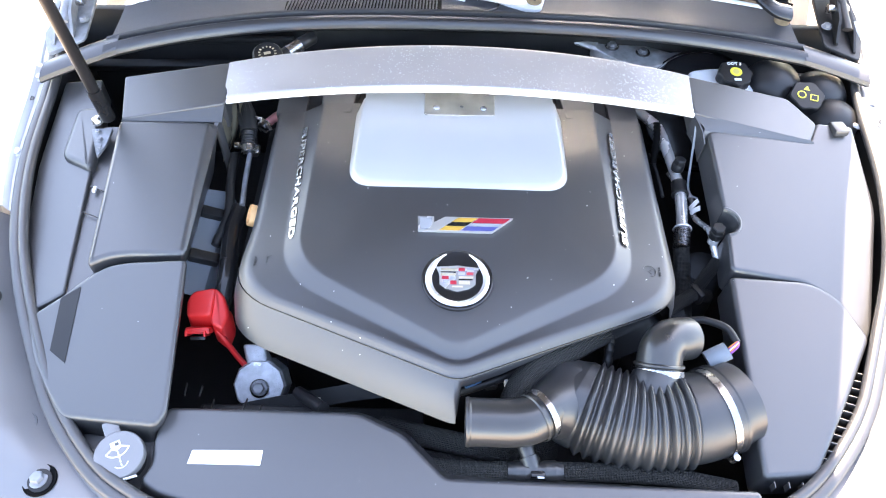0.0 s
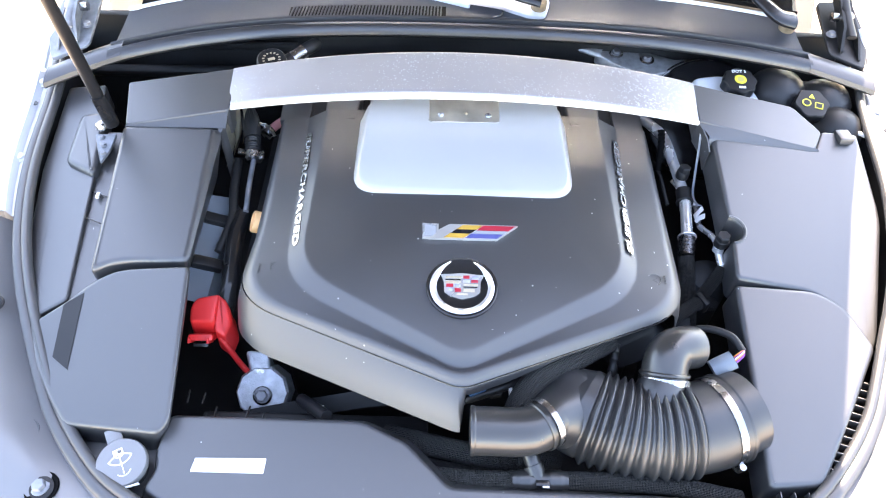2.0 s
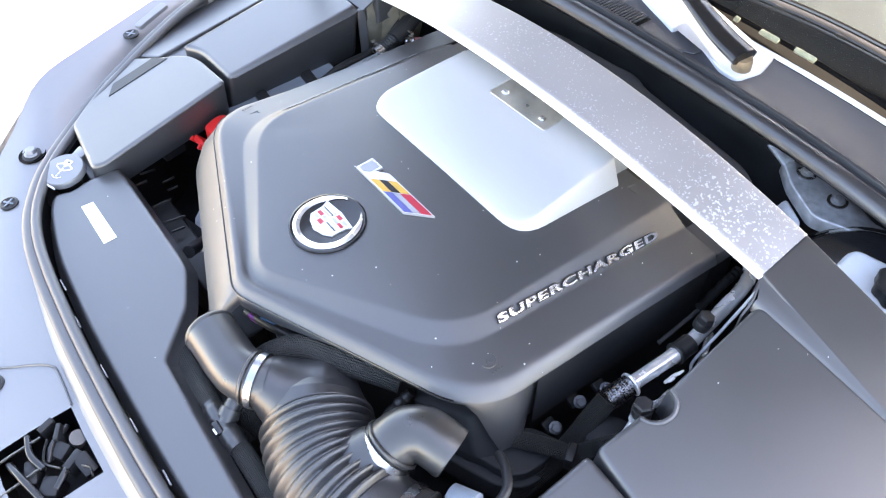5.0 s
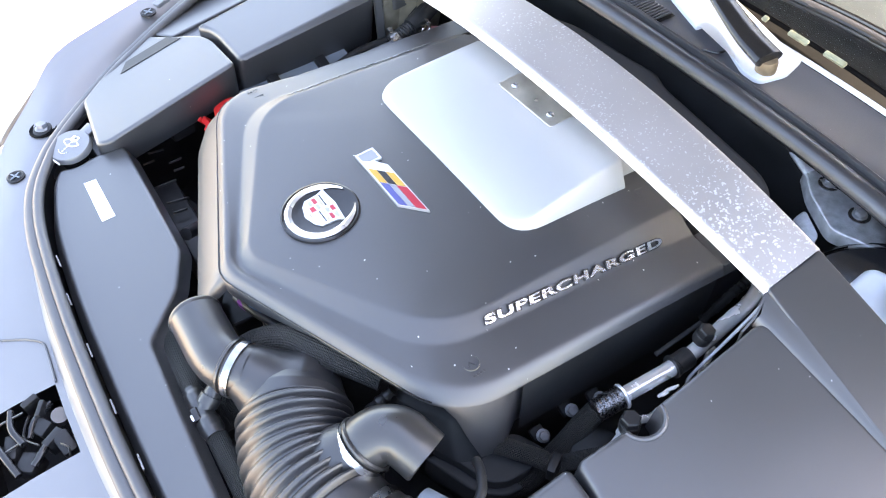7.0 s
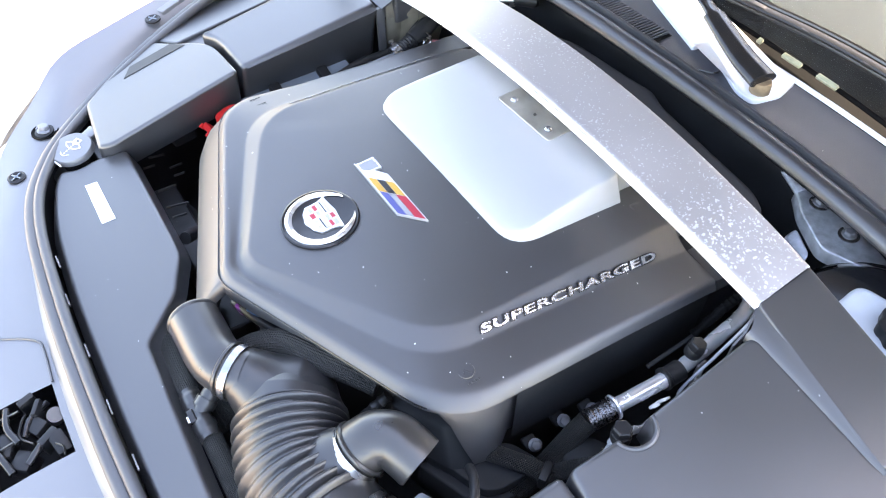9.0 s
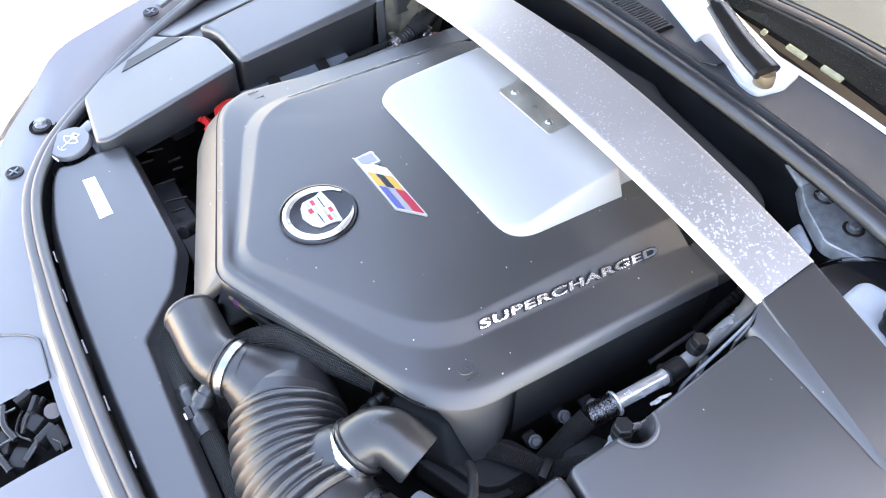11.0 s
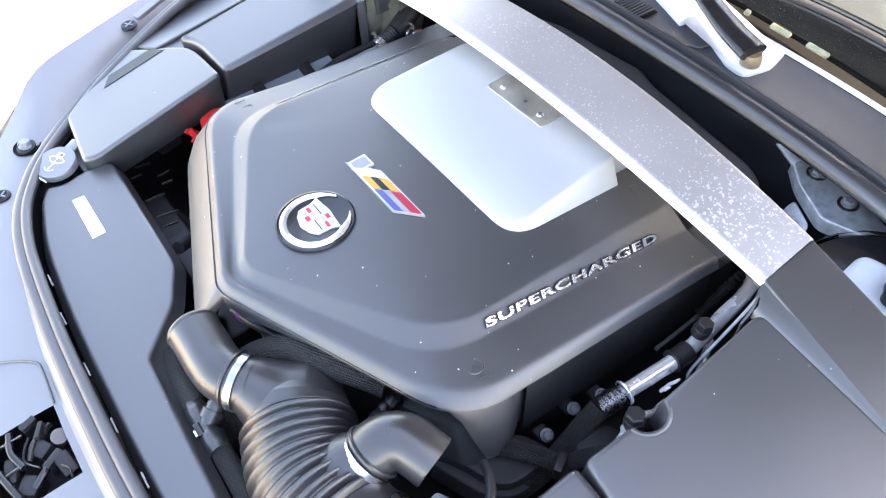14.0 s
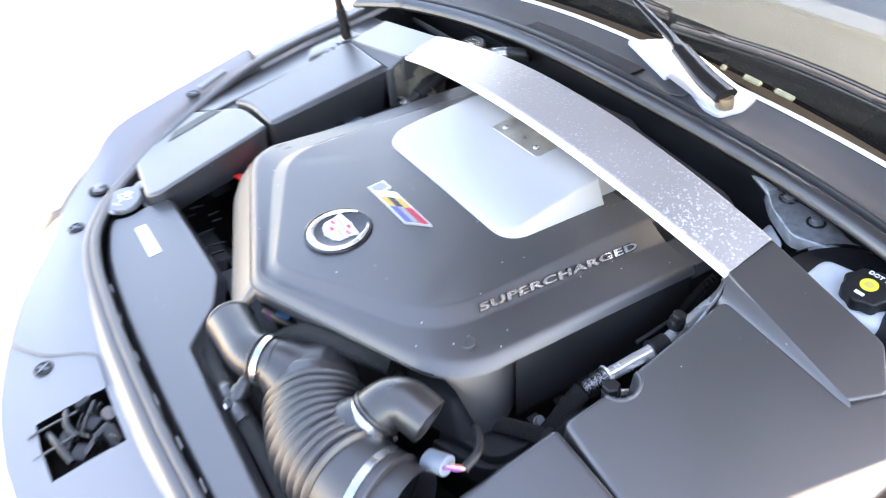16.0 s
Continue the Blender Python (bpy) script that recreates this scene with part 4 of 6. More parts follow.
lfb = moulded(LFT, 0.085, 0.007, [0.005, 0.02, 0.02, 0.004, 0.004, 0.003, 0.02, 0.02, 0.01, 0.012, 0.012], 0.002, level=True)
for v in lfb.verts:
    if v.co.x > -0.50 and v.co.z < zlf(v.co.x, v.co.y) - 0.04:
        v.co.x -= 0.028
part("box_top", lfb, "trim", lf)
lo = thing("side_shelf", "black plastic outer shelf with a stepped groove", "trim cover", "flank covers")
part("shelf_panel", moulded([(-0.818, 1.182, 0.808), (-0.738, 1.182, 0.812), (-0.694, 0.937, 0.806), (-0.666, 0.672, 0.786), (-0.722, 0.637, 0.766), (-0.772, 0.76, 0.778), (-0.805, 0.96, 0.792)], 0.05, 0.004, 0.006), "trim", lo)
part("raised_pad", moulded([(-0.764, 1.094, 0.8175), (-0.709, 1.098, 0.8205), (-0.690, 0.948, 0.8165), (-0.697, 0.935, 0.812), (-0.758, 0.968, 0.8095)], 0.03, 0.010, 0.016), "trim", lo)
part("groove_floor", moulded([(-0.72, 1.06, 0.80), (-0.64, 1.06, 0.80), (-0.615, 0.71, 0.782), (-0.625, 0.668, 0.776), (-0.672, 0.66, 0.774)], 0.03, 0.001, 0.0), "trim", lo)
for y0, y1 in ((0.905, 0.892), (0.845, 0.830)):
    part("groove_seam", tube([(-0.690 + 0.05 * (0.9 - y0), y0, 0.7935), (-0.650, y1, 0.7925)], 0.0012, 6, 2), "gloss", lo)
part("groove_clip", block((-0.676, 0.895, 0.797), (0.007, 0.014, 0.006), (0, 0, 0), 0.002), "label", lo, "pale plastic clip")
# no groove is cut here; a dark wedge on the top paints its shade
groove = [(-0.666, 0.660), (-0.636, 0.680), (-0.631, 0.548), (-0.661, 0.569)]
part("groove_shade", loft([[V((x, y, zlf(x, y) + 0.0012)) for x, y in groove], [V((x, y, zlf(x, y) - 0.002)) for x, y in groove]], True), "dark", lf, "dark wedge laid on for the shade of a groove")

part("mount_foot", block((-0.53, 0.60, 0.68), (0.05, 0.05, 0.03), (0, 0, 10), 0.006), "dark", lf)
part("mount_foot", block((-0.53, 0.90, 0.70), (0.05, 0.05, 0.03), (0, 0, 5), 0.006), "dark", lr)

# driver side
rr_ = thing("side_cover", "black moulded plastic cover over the flank, with a hose cut-out", "trim cover", "flank covers")
zr = lambda x, y: 0.791 + 0.176 * (y - 0.752) - 0.080 * (x - 0.5)
notch = [(0.489 + 0.024 * math.sin(a), 0.850 + 0.024 * math.cos(a)) for a in (radians(180 - 18 * k) for k in range(11))]
outline = [(0.484, 1.053), (0.69, 1.043), (0.714, 1.093), (0.79, 1.093), (0.789, 0.90), (0.715, 0.645), (0.695, 0.632), (0.632, 0.735), (0.484, 0.752)] + notch
part("box_top", moulded([(x, y, zr(x, y)) for x, y in outline], 0.06, 0.007, [0.02, 0.004, 0.008, 0.006, 0.03, 0.01, 0.01, 0.03, 0.012] + [0.0] * 11, 0.004), "trim", rr_)
part("cut_out_rim", tube([(0.489 + 0.0275 * math.sin(a), 0.850 + 0.0275 * math.cos(a), zr(0.52, 0.850 + 0.0275 * math.cos(a))) for a in (radians(12 * k + 5) for k in range(15))], 0.0035, 8, 1), "trim", rr_)
part("clip_tab", block((0.756, 1.078, 0.832), (0.028, 0.034, 0.014), (-8, 0, 4), 0.003), "trim", rr_)
rf = thing("side_cover", "black moulded plastic air box cover over the flank", "trim cover", "flank covers")
part("box_top", moulded([(x, y, 0.738 + 0.134 * (y - 0.38)) for x, y in ((0.481, 0.744), (0.625, 0.736), (0.668, 0.704), (0.700, 0.632), (0.634, 0.520), (0.560, 0.402), (0.474, 0.396))], 0.065, 0.008, [0.008, 0.03, 0.02, 0.008, 0.02, 0.012, 0.01], 0.003), "trim", rf)
for k in range(14):
    s = 0.16 + 0.80 * k / 13
    p = V((0.690, 0.606, 0.758)).lerp(V((0.548, 0.392, 0.742)), s)
    part("rib", block((p.x + 0.010, p.y, p.z - 0.012), (0.018, 0.0018, 0.02), (0, 0, -18), 0.0006), "trim", rf)
for k in range(4):
    part("rib", block((0.49 + 0.022 * k, 0.388, 0.726), (0.0018, 0.010, 0.02), (0, 0, 0), 0.0006), "trim", rf)

# ---- radiator cover ----
rad = thing("radiator_cover", "black plastic radiator cover with a white label", "trim cover")
RADC = [(-0.458, 0.490, 0.729), (-0.176, 0.486, 0.752), (-0.149, 0.484, 0.755), (-0.080, 0.452, 0.758), (-0.013, 0.385, 0.757), (0.46, 0.372, 0.748), (0.46, 0.325, 0.738), (0.10, 0.314, 0.742), (-0.16, 0.314, 0.742), (-0.34, 0.326, 0.735), (-0.448, 0.352, 0.728), (-0.478, 0.372, 0.727), (-0.462, 0.402, 0.728), (-0.470, 0.43, 0.728)]
rad_fit = np.linalg.lstsq(np.array([(x, y, 1.0) for x, y, z in RADC]), np.array([z for x, y, z in RADC]), rcond=None)[0]
radz = lambda x, y: float(rad_fit[0] * x + rad_fit[1] * y + rad_fit[2])
part("cover_panel", moulded(RADC, 0.030, 0.008, [0.012, 0.006, 0.006, 0.006, 0.003, 0.01, 0.01, 0.1, 0.1, 0.06, 0.02, 0.012, 0.02, 0.02], 0.010, level=True), "trim", rad)
lab = [(-0.404, 0.4195), (-0.295, 0.4205), (-0.2965, 0.3975), (-0.408, 0.3985)]
part("label", loft([[V((x, y, radz(x, y) + 0.0012)) for x, y in lab], [V((x, y, radz(x, y) - 0.001)) for x, y in lab]], True), "label", rad, "blank white adhesive label")


# ---- air intake ----
duct = thing("intake_duct", "black rubber ribbed intake duct with two elbows and steel clamps", "air intake")
BP = [(0.168, 0.530, 0.744), (0.215, 0.503, 0.744), (0.290, 0.481, 0.745), (0.370, 0.487, 0.747), (0.420, 0.503, 0.748), (0.458, 0.520, 0.748)]
bpts = spline(BP, 40)
run = [0.0]
for p, q in zip(bpts, bpts[1:]):
    run.append(run[-1] + (q - p).length)
LEN = run[-1]


def along(d):
    """Place and direction at a length along the duct's middle line."""
    i = min(max(1, next((k for k, r in enumerate(run) if r >= d), len(run) - 1)), len(run) - 2)
    return bpts[i], (bpts[i + 1] - bpts[i - 1]).normalized()


NR, RS, RE = 11, 0.048, 0.208
pitch = (RE - RS) / NR


def duct_r(s):
    d = s * LEN
    if d < RS:
        return 0.060 + 0.012 * min(1.0, d / 0.03)
    if d < RE:
        f = ((d - RS) / pitch) % 1.0
        return 0.0695 + 0.0090 * max(0.0, math.sin(math.pi * f)) ** 1.7
    if d < 0.272:
        return 0.0715
    return 0.0735 if d < 0.276 else 0.0665


part("bellows", tube(BP, duct_r, 48, 44, caps=False), "bellows", duct, "ribbed rubber bellows", sharp=75)
A0, ax = along(0.0)
part("duct_body", tube([V((0.128, 0.470, 0.788)), V((0.143, 0.481, 0.780)), V((0.166, 0.498, 0.762)), A0 + ax * 0.02], lambda s: 0.036 + 0.030 * min(1, s * 1.25) ** 1.2, 32, 8), "bellows", duct)
pc_, ac_ = along(0.284)
for a in (60, 110):
    u, v, w = frame_of(ac_)
    p = pc_ + (u * math.cos(radians(a)) + v * math.sin(radians(a))) * 0.068
    part("cuff_lug", block(tuple(p), (0.010, 0.008, 0.008), (20, 0, 10), 0.0015), "duct", duct)
pc_, ac_ = along(0.254)
band(pc_, ac_, 0.0722, 0.012, duct, screw_at=10)
# elbow towards the middle
EL = [(0.016, 0.4535, 0.790), (0.050, 0.4535, 0.790), (0.085, 0.4535, 0.790), (0.108, 0.457, 0.790), (0.128, 0.468, 0.788), (0.143, 0.481, 0.786)]
elbow = part("elbow", tube(EL, 0.0365, 32, 8, caps=False), "duct", duct, "smooth black plastic elbow")
part("elbow_lip", revolve([(0.033, 0.012), (0.0335, 0), (0.0365, -0.0015), (0.0378, 0.001), (0.0378, 0.004), (0.0365, 0.006)], EL[0], (1, 0, 0), 36, close=False), "duct", elbow)
part("elbow_end", revolve([(0.0345, 0.006), (0.0, 0.008)], EL[0], (1, 0, 0), 36, close=False), "gloss", elbow)
d = (V(EL[5]) - V(EL[3])).normalized()
part("elbow_collar", revolve([(0.0375, -0.012), (0.0395, -0.010), (0.0395, -0.007), (0.0375, -0.006)], V(EL[4]), d, 36, close=False), "duct", elbow)
band(V(EL[4]) + d * 0.004, d, 0.0385, 0.010, duct, screw_at=118, big=False)
# elbow towards the flank
part("branch", tube([V((0.306, 0.500, 0.765)), (0.314, 0.522, 0.780), (0.322, 0.543, 0.790)], lambda s: 0.047 - 0.009 * s, 28, 6), "bellows", duct)
ER = [(0.323, 0.547, 0.791), (0.324, 0.560, 0.800), (0.329, 0.577, 0.807), (0.342, 0.592, 0.808), (0.361, 0.600, 0.804), (0.3785, 0.606, 0.797)]
elbow2 = part("elbow", tube(ER, lambda s: 0.0365 - 0.0015 * s, 32, 8, caps=False), "duct", duct, "smooth black plastic elbow")
part("elbow_lip", revolve([(0.029, -0.012), (0.030, 0.0), (0.0325, 0.0015), (0.0345, -0.001), (0.0345, -0.004), (0.0335, -0.006)], ER[5], (0.87, 0.36, -0.27), 36, close=False), "duct", elbow2)
part("elbow_end", revolve([(0.0325, -0.008), (0.0, -0.009)], ER[5], (0.87, 0.36, -0.27), 36, close=False), "gloss", elbow2)
d = (V(ER[1]) - V(ER[0])).normalized()
part("elbow_collar", revolve([(0.0375, -0.001), (0.0400, 0.001), (0.0400, 0.004), (0.0375, 0.006)], V(ER[0]) + d * 0.008, d, 36, close=False), "duct", elbow2)
band(V(ER[0]), d, 0.0385, 0.010, duct, screw_at=60, big=False)

# plug with coloured wires beside the duct
plug = thing("sensor_plug", "grey sensor plug with purple and orange wires", "wiring plug")
part("plug_body", tube([(0.412, 0.580, 0.772), (0.445, 0.592, 0.786)], 0.016, 14, 4, flat=0.7), "greycon", plug)
for k, mname in enumerate(("purple", "orange", "white", "purple", "orange")):
    part("wire", tube([(0.447, 0.588 + 0.003 * k - 0.004, 0.790 - 0.001 * k), (0.462, 0.598 + 0.002 * k, 0.792), (0.464, 0.612, 0.788)], 0.0018, 6, 4), mname, plug)
part("wire_sleeve", tube([(0.463, 0.606, 0.788), (0.452, 0.635, 0.786), (0.425, 0.655, 0.776), (0.405, 0.662, 0.765)], 0.0065, 10, 6), "rubber", plug)

# ---- braided hoses ----
def hose(label, path, r, material="braid", cat="hose", name="braided_hose", group=""):
    return tagged(part(name, tube(path, r, 16, 8), material), label, cat, group)


hose("braided black coolant hose tucked under the engine cover", [(0.080, 0.470, 0.745), (0.096, 0.512, 0.770), (0.125, 0.548, 0.785), (0.165, 0.572, 0.788), (0.210, 0.600, 0.788), (0.245, 0.625, 0.780)], 0.0212)
hose("braided black hose along the radiator", [(-0.15, 0.440, 0.690), (-0.054, 0.413, 0.712), (0.02, 0.405, 0.716), (0.085, 0.404, 0.722)], 0.0155, group="front hoses")
hose("braided black hose along the radiator", [(0.165, 0.406, 0.722), (0.26, 0.405, 0.722), (0.34, 0.402, 0.718), (0.44, 0.392, 0.700)], 0.0145, group="front hoses")
hose("braided black hose under the intake elbow", [(-0.12, 0.50, 0.66), (-0.05, 0.472, 0.692), (0.04, 0.450, 0.702), (0.12, 0.445, 0.695), (0.16, 0.46, 0.68)], 0.018, group="front hoses")
hose("braided black hose under the intake elbow", [(-0.12, 0.478, 0.64), (-0.05, 0.442, 0.672), (0.06, 0.424, 0.682), (0.15, 0.425, 0.68)], 0.014, group="front hoses")
tee = thing("hose_tee", "black plastic hose junction between braided hoses", "hose fitting")
part("tee_body", tube([(0.082, 0.404, 0.724), (0.168, 0.405, 0.724)], lambda s: 0.0165 if 0.12 < s < 0.36 or 0.64 < s < 0.9 else 0.0145, 16, 24), "duct", tee)
part("tee_branch", tube([(0.122, 0.408, 0.728), (0.112, 0.430, 0.742), (0.106, 0.452, 0.745)], 0.0125, 14, 6), "duct", tee)
part("tee_collar", tube([(0.119, 0.413, 0.732), (0.114, 0.424, 0.738)], 0.0155, 14, 3), "duct", tee)
part("tee_latch", block((0.128, 0.395, 0.735), (0.022, 0.010, 0.008), (0, 0, 0), 0.002), "gloss", tee)
part("tee_mark", block((0.132, 0.389, 0.7385), (0.010, 0.003, 0.002), (0, 0, 0), 0.0005), "white", tee)
hose("black corrugated wiring conduit below the engine cover", [(0.262, 0.628, 0.765), (0.258, 0.600, 0.745), (0.255, 0.570, 0.715)], lambda s: 0.0075 + 0.0012 * math.cos(s * 2 * math.pi * 12), "rubber", "conduit", "conduit")

# bank of parts under the corner of the cover
bank = thing("ignition_bank", "black plastic block below the corner of the engine cover", "engine part")
bank_low = [V(p) for p in ((0.273, 0.619, 0.690), (0.366, 0.659, 0.690), (0.383, 0.690, 0.690))] + [V((0.36, 0.75, 0.690)), V((0.20, 0.72, 0.690))]
bank_top = [V(p) for p in ((0.265, 0.628, 0.750), (0.339, 0.667, 0.750), (0.340, 0.684, 0.750))] + [V((0.32, 0.74, 0.750)), V((0.20, 0.70, 0.750))]
ease = lambda ring, r: fillet([tuple(p) for p in ring], r, 3)
part("bank_body", loft([inset(ease(bank_top, 0.008), 0.006), ease([p - V((0, 0, 0.004)) for p in bank_top], 0.008), ease(bank_low, 0.008)], True), "tub", bank)
part("bank_pad", moulded([(0.330, 0.642, 0.690), (0.366, 0.661, 0.690), (0.413, 0.678, 0.690), (0.426, 0.699, 0.690), (0.428, 0.745, 0.690), (0.412, 0.754, 0.690), (0.395, 0.750, 0.690), (0.354, 0.703, 0.690)], 0.014, 0.003, [0.004, 0.006, 0.012, 0.012, 0.014, 0.014, 0.006, 0.004], 0.002), "tub", bank)
part("bank_foot", moulded([(0.325, 0.628, 0.672), (0.409, 0.661, 0.672), (0.435, 0.691, 0.672), (0.443, 0.761, 0.672), (0.415, 0.778, 0.672), (0.368, 0.757, 0.672)], 0.04, 0.004, 0.012, 0.003), "tub", bank)

# ---- refrigerant pipes on the driver's side ----
pipe = thing("refrigerant_pipe", "bare aluminium refrigerant pipe with black service cap", "pipe")
PP = [(0.365, 1.235, 0.752), (0.398, 1.185, 0.758), (0.424, 1.140, 0.760), (0.434, 1.075, 0.758), (0.442, 0.980, 0.754), (0.438, 0.925, 0.749), (0.433, 0.879, 0.744)]
part("pipe_run", tube(PP, 0.0112, 18, 8), "pipe", pipe)
part("pipe_flange", revolve([(0.0175, 0), (0.0184, 0.002), (0.0175, 0.004)], PP[6], (0.08, 1, 0.08), 28), "pipe", pipe)
part("crimp_sleeve", tube([(0.433, 0.879, 0.744), (0.427, 0.842, 0.735)], lambda s: 0.0158 + 0.0004 * math.cos(s * 2 * math.pi * 5), 20, 20), "steelbraid", pipe, "braided steel crimp sleeve")
part("pipe_hose", tube([(0.427, 0.842, 0.735), (0.428, 0.815, 0.719), (0.430, 0.780, 0.694), (0.430, 0.735, 0.666), (0.42, 0.68, 0.64)], 0.0155, 18, 8), "braid", pipe, "black braided flexible hose")
part("pipe_clip", tube([(0.4425, 0.992, 0.755), (0.4415, 0.968, 0.753)], 0.0150, 16, 4), "dark", pipe)
part("pipe_clip", tube([(0.4412, 0.965, 0.753), (0.4408, 0.961, 0.753)], 0.0168, 16, 2), "dark", pipe)
part("service_port", tube([(0.439, 1.012, 0.757), (0.440, 1.015, 0.775)], 0.0080, 14, 4), "alloy", pipe)
def hexcap(at, axis, r, h, parent):
    c = part("service_cap", revolve([(r * 0.95, 0), (r, 0.002), (r, h * 0.55), (r * 0.95, h * 0.58)], at, axis, 28), "dark", parent, "black plastic service cap")
    part("cap_hex", revolve([(r * 0.95, h * 0.55), (r * 0.95, h * 0.93), (r * 0.8, h)], at, axis, 6), "dark", c)
hexcap((0.438, 1.013, 0.771), (0.10, 0.15, 1), 0.0125, 0.027, pipe)

pipe2 = thing("refrigerant_pipe", "thin bare aluminium refrigerant pipe with black service cap", "pipe")
part("pipe_run", tube([(0.440, 1.050, 0.722), (0.468, 0.994, 0.722), (0.476, 0.979, 0.720), (0.473, 0.947, 0.722), (0.472, 0.923, 0.726), (0.478, 0.890, 0.745), (0.477, 0.867, 0.760), (0.478, 0.846, 0.764)], 0.0058, 12, 14), "pipe", pipe2)
part("pipe_collar", tube([(0.480, 0.844, 0.774), (0.479, 0.838, 0.758)], 0.0105, 14, 3), "pipe", pipe2)
part("pipe_run", tube([(0.479, 0.838, 0.760), (0.481, 0.828, 0.754), (0.484, 0.814, 0.748), (0.484, 0.803, 0.745)], 0.0070, 14, 8), "pipe", pipe2)
part("pipe_hose", tube([(0.485, 0.806, 0.746), (0.478, 0.797, 0.741), (0.466, 0.785, 0.726), (0.450, 0.770, 0.705), (0.415, 0.745, 0.680)], 0.0115, 14, 10), "braid", pipe2, "black braided flexible hose")
hexcap((0.481, 0.843, 0.772), (-0.05, 0.0, 1), 0.0135, 0.028, pipe2)
hose("black braided hose crossing below the corner of the engine cover", [(0.37, 0.706, 0.705), (0.405, 0.730, 0.709), (0.440, 0.753, 0.708), (0.475, 0.765, 0.69)], 0.0125)
tagged(part("hose_clip", block((0.448, 0.756, 0.707), (0.012, 0.030, 0.030), (0, 0, 30), 0.003), "dark"), "black plastic clip round a braided hose", "clip")
ec = thing("edge_clip", "pale spring clip gripping the edge below the flank cover", "clip")
for y, r in ((0.924, 18), (0.938, -6)):
    part("clip_leaf", block((0.464, y, 0.752), (0.003, 0.010, 0.026), (r, 25, 0), 0.0008), "label", ec)
part("clip_bridge", block((0.461, 0.931, 0.744), (0.004, 0.022, 0.006), (0, 20, 0), 0.001), "label", ec)
tagged(part("flange_edge", tube([(0.468, 1.078, 0.850), (0.467, 1.050, 0.818), (0.464, 1.015, 0.778), (0.462, 0.988, 0.752), (0.466, 0.968, 0.746), (0.477, 0.960, 0.746)], 0.0024, 8, 5, flat=0.6), "dullsteel"), "thin bare metal flange edge under the brace end", "body panel")
tagged(part("steel_rod", tube([(0.403, 1.090, 0.735), (0.408, 1.04, 0.742), (0.410, 0.965, 0.742)], 0.0035, 10, 6), "tub"), "dull black stay rod beside the pipe", "rod")
drier = thing("receiver_drier", "rounded black canister deep beside the flank", "canister")
part("canister", revolve([(0.0, 0.085), (0.02, 0.083), (0.036, 0.074), (0.043, 0.055), (0.043, -0.15)], (0.470, 0.815, 0.640), (0, 0, 1), 32, close=False), "tub", drier)

# engine side, deep in the shade
block_ = thing("engine_block", "dark cast engine block below the covers", "engine")
part("block_body", moulded([(-0.33, 1.28, 0.72), (0.34, 1.28, 0.72), (0.34, 0.70, 0.70), (0.02, 0.60, 0.70), (-0.33, 0.68, 0.70)], 0.30, 0.01, 0.03), "tub", block_)
for x, y, z in ((0.389, 0.790, 0.657), (0.375, 0.856, 0.640), (0.386, 0.900, 0.648)):
    part("flange", block((x - 0.012, y, z - 0.012), (0.022, 0.022, 0.012), (0, 25, 0), 0.004), "tub", block_)
    bolt((x, y, z), (0.5, -0.2, 0.85), 0.0075, block_)
part("valve_cover", block((-0.360, 0.95, 0.70), (0.08, 0.42, 0.06), (0, -20, 0), 0.012), "tub", block_)

# ---- passenger side of the engine ----
term = thing("battery_terminal_cover", "red plastic cover over the positive terminal", "terminal cover")
part("cap_front", moulded([(-0.468, 0.700, 0.728), (-0.459, 0.716, 0.737), (-0.417, 0.722, 0.740), (-0.421, 0.672, 0.727), (-0.465, 0.672, 0.720)], 0.05, 0.006, 0.008, 0.003), "red", term)
part("cap_side", moulded([(-0.421, 0.722, 0.739), (-0.404, 0.712, 0.730), (-0.394, 0.682, 0.713), (-0.404, 0.657, 0.697), (-0.423, 0.664, 0.717)], 0.06, 0.005, 0.006, 0.002), "red", term)
part("latch_tab", block((-0.444, 0.658, 0.697), (0.042, 0.012, 0.030), (35, 0, 2), 0.003), "red", term)
for x in (-0.462, -0.430):
    part("latch_rail", block((x, 0.652, 0.697), (0.004, 0.010, 0.034), (35, 0, 2), 0.001), "red", term)
part("latch_slot", block((-0.446, 0.648, 0.687), (0.026, 0.006, 0.010), (35, 0, 2), 0.001), "gloss", term)
term.location = (-0.004, -0.010, 0.016)
tagged(part("battery_cable", tube([(-0.420, 0.655, 0.705), (-0.409, 0.646, 0.685), (-0.389, 0.632, 0.645), (-0.364, 0.617, 0.615)], 0.0055, 12, 8), "red"), "red battery cable running below the engine cover", "cable")

tens = thing("belt_tensioner", "rough cast aluminium belt tensioner with centre bolt", "tensioner")
TA = V((0.0, -0.55, 0.84)).normalized()
tb = revolve([(0.048, -0.06), (0.048, -0.006), (0.044, 0.0), (0.0, 0.002)], (-0.349, 0.589, 0.625), TA, 10, close=False)
part("housing", tb, "cast", tens, sharp=20)
part("arm", moulded([(-0.385, 0.656, 0.660), (-0.341, 0.656, 0.660), (-0.335, 0.616, 0.641), (-0.369, 0.614, 0.641)], 0.05, 0.006, 0.008, 0.004), "cast", tens)
part("socket", block((-0.356, 0.621, 0.644), (0.020, 0.010, 0.004), (30, 0, 0), 0.001), "steel", tens)
part("bore", revolve([(0.017, 0.0005), (0.017, 0.004), (0.013, 0.0045)], (-0.347, 0.584, 0.624), TA, 24), "gloss", tens)
bolt((-0.347, 0.583, 0.627), TA, 0.0105, tens, h=0.010)
belt = thing("drive_belt", "black ribbed rubber drive belt", "belt")
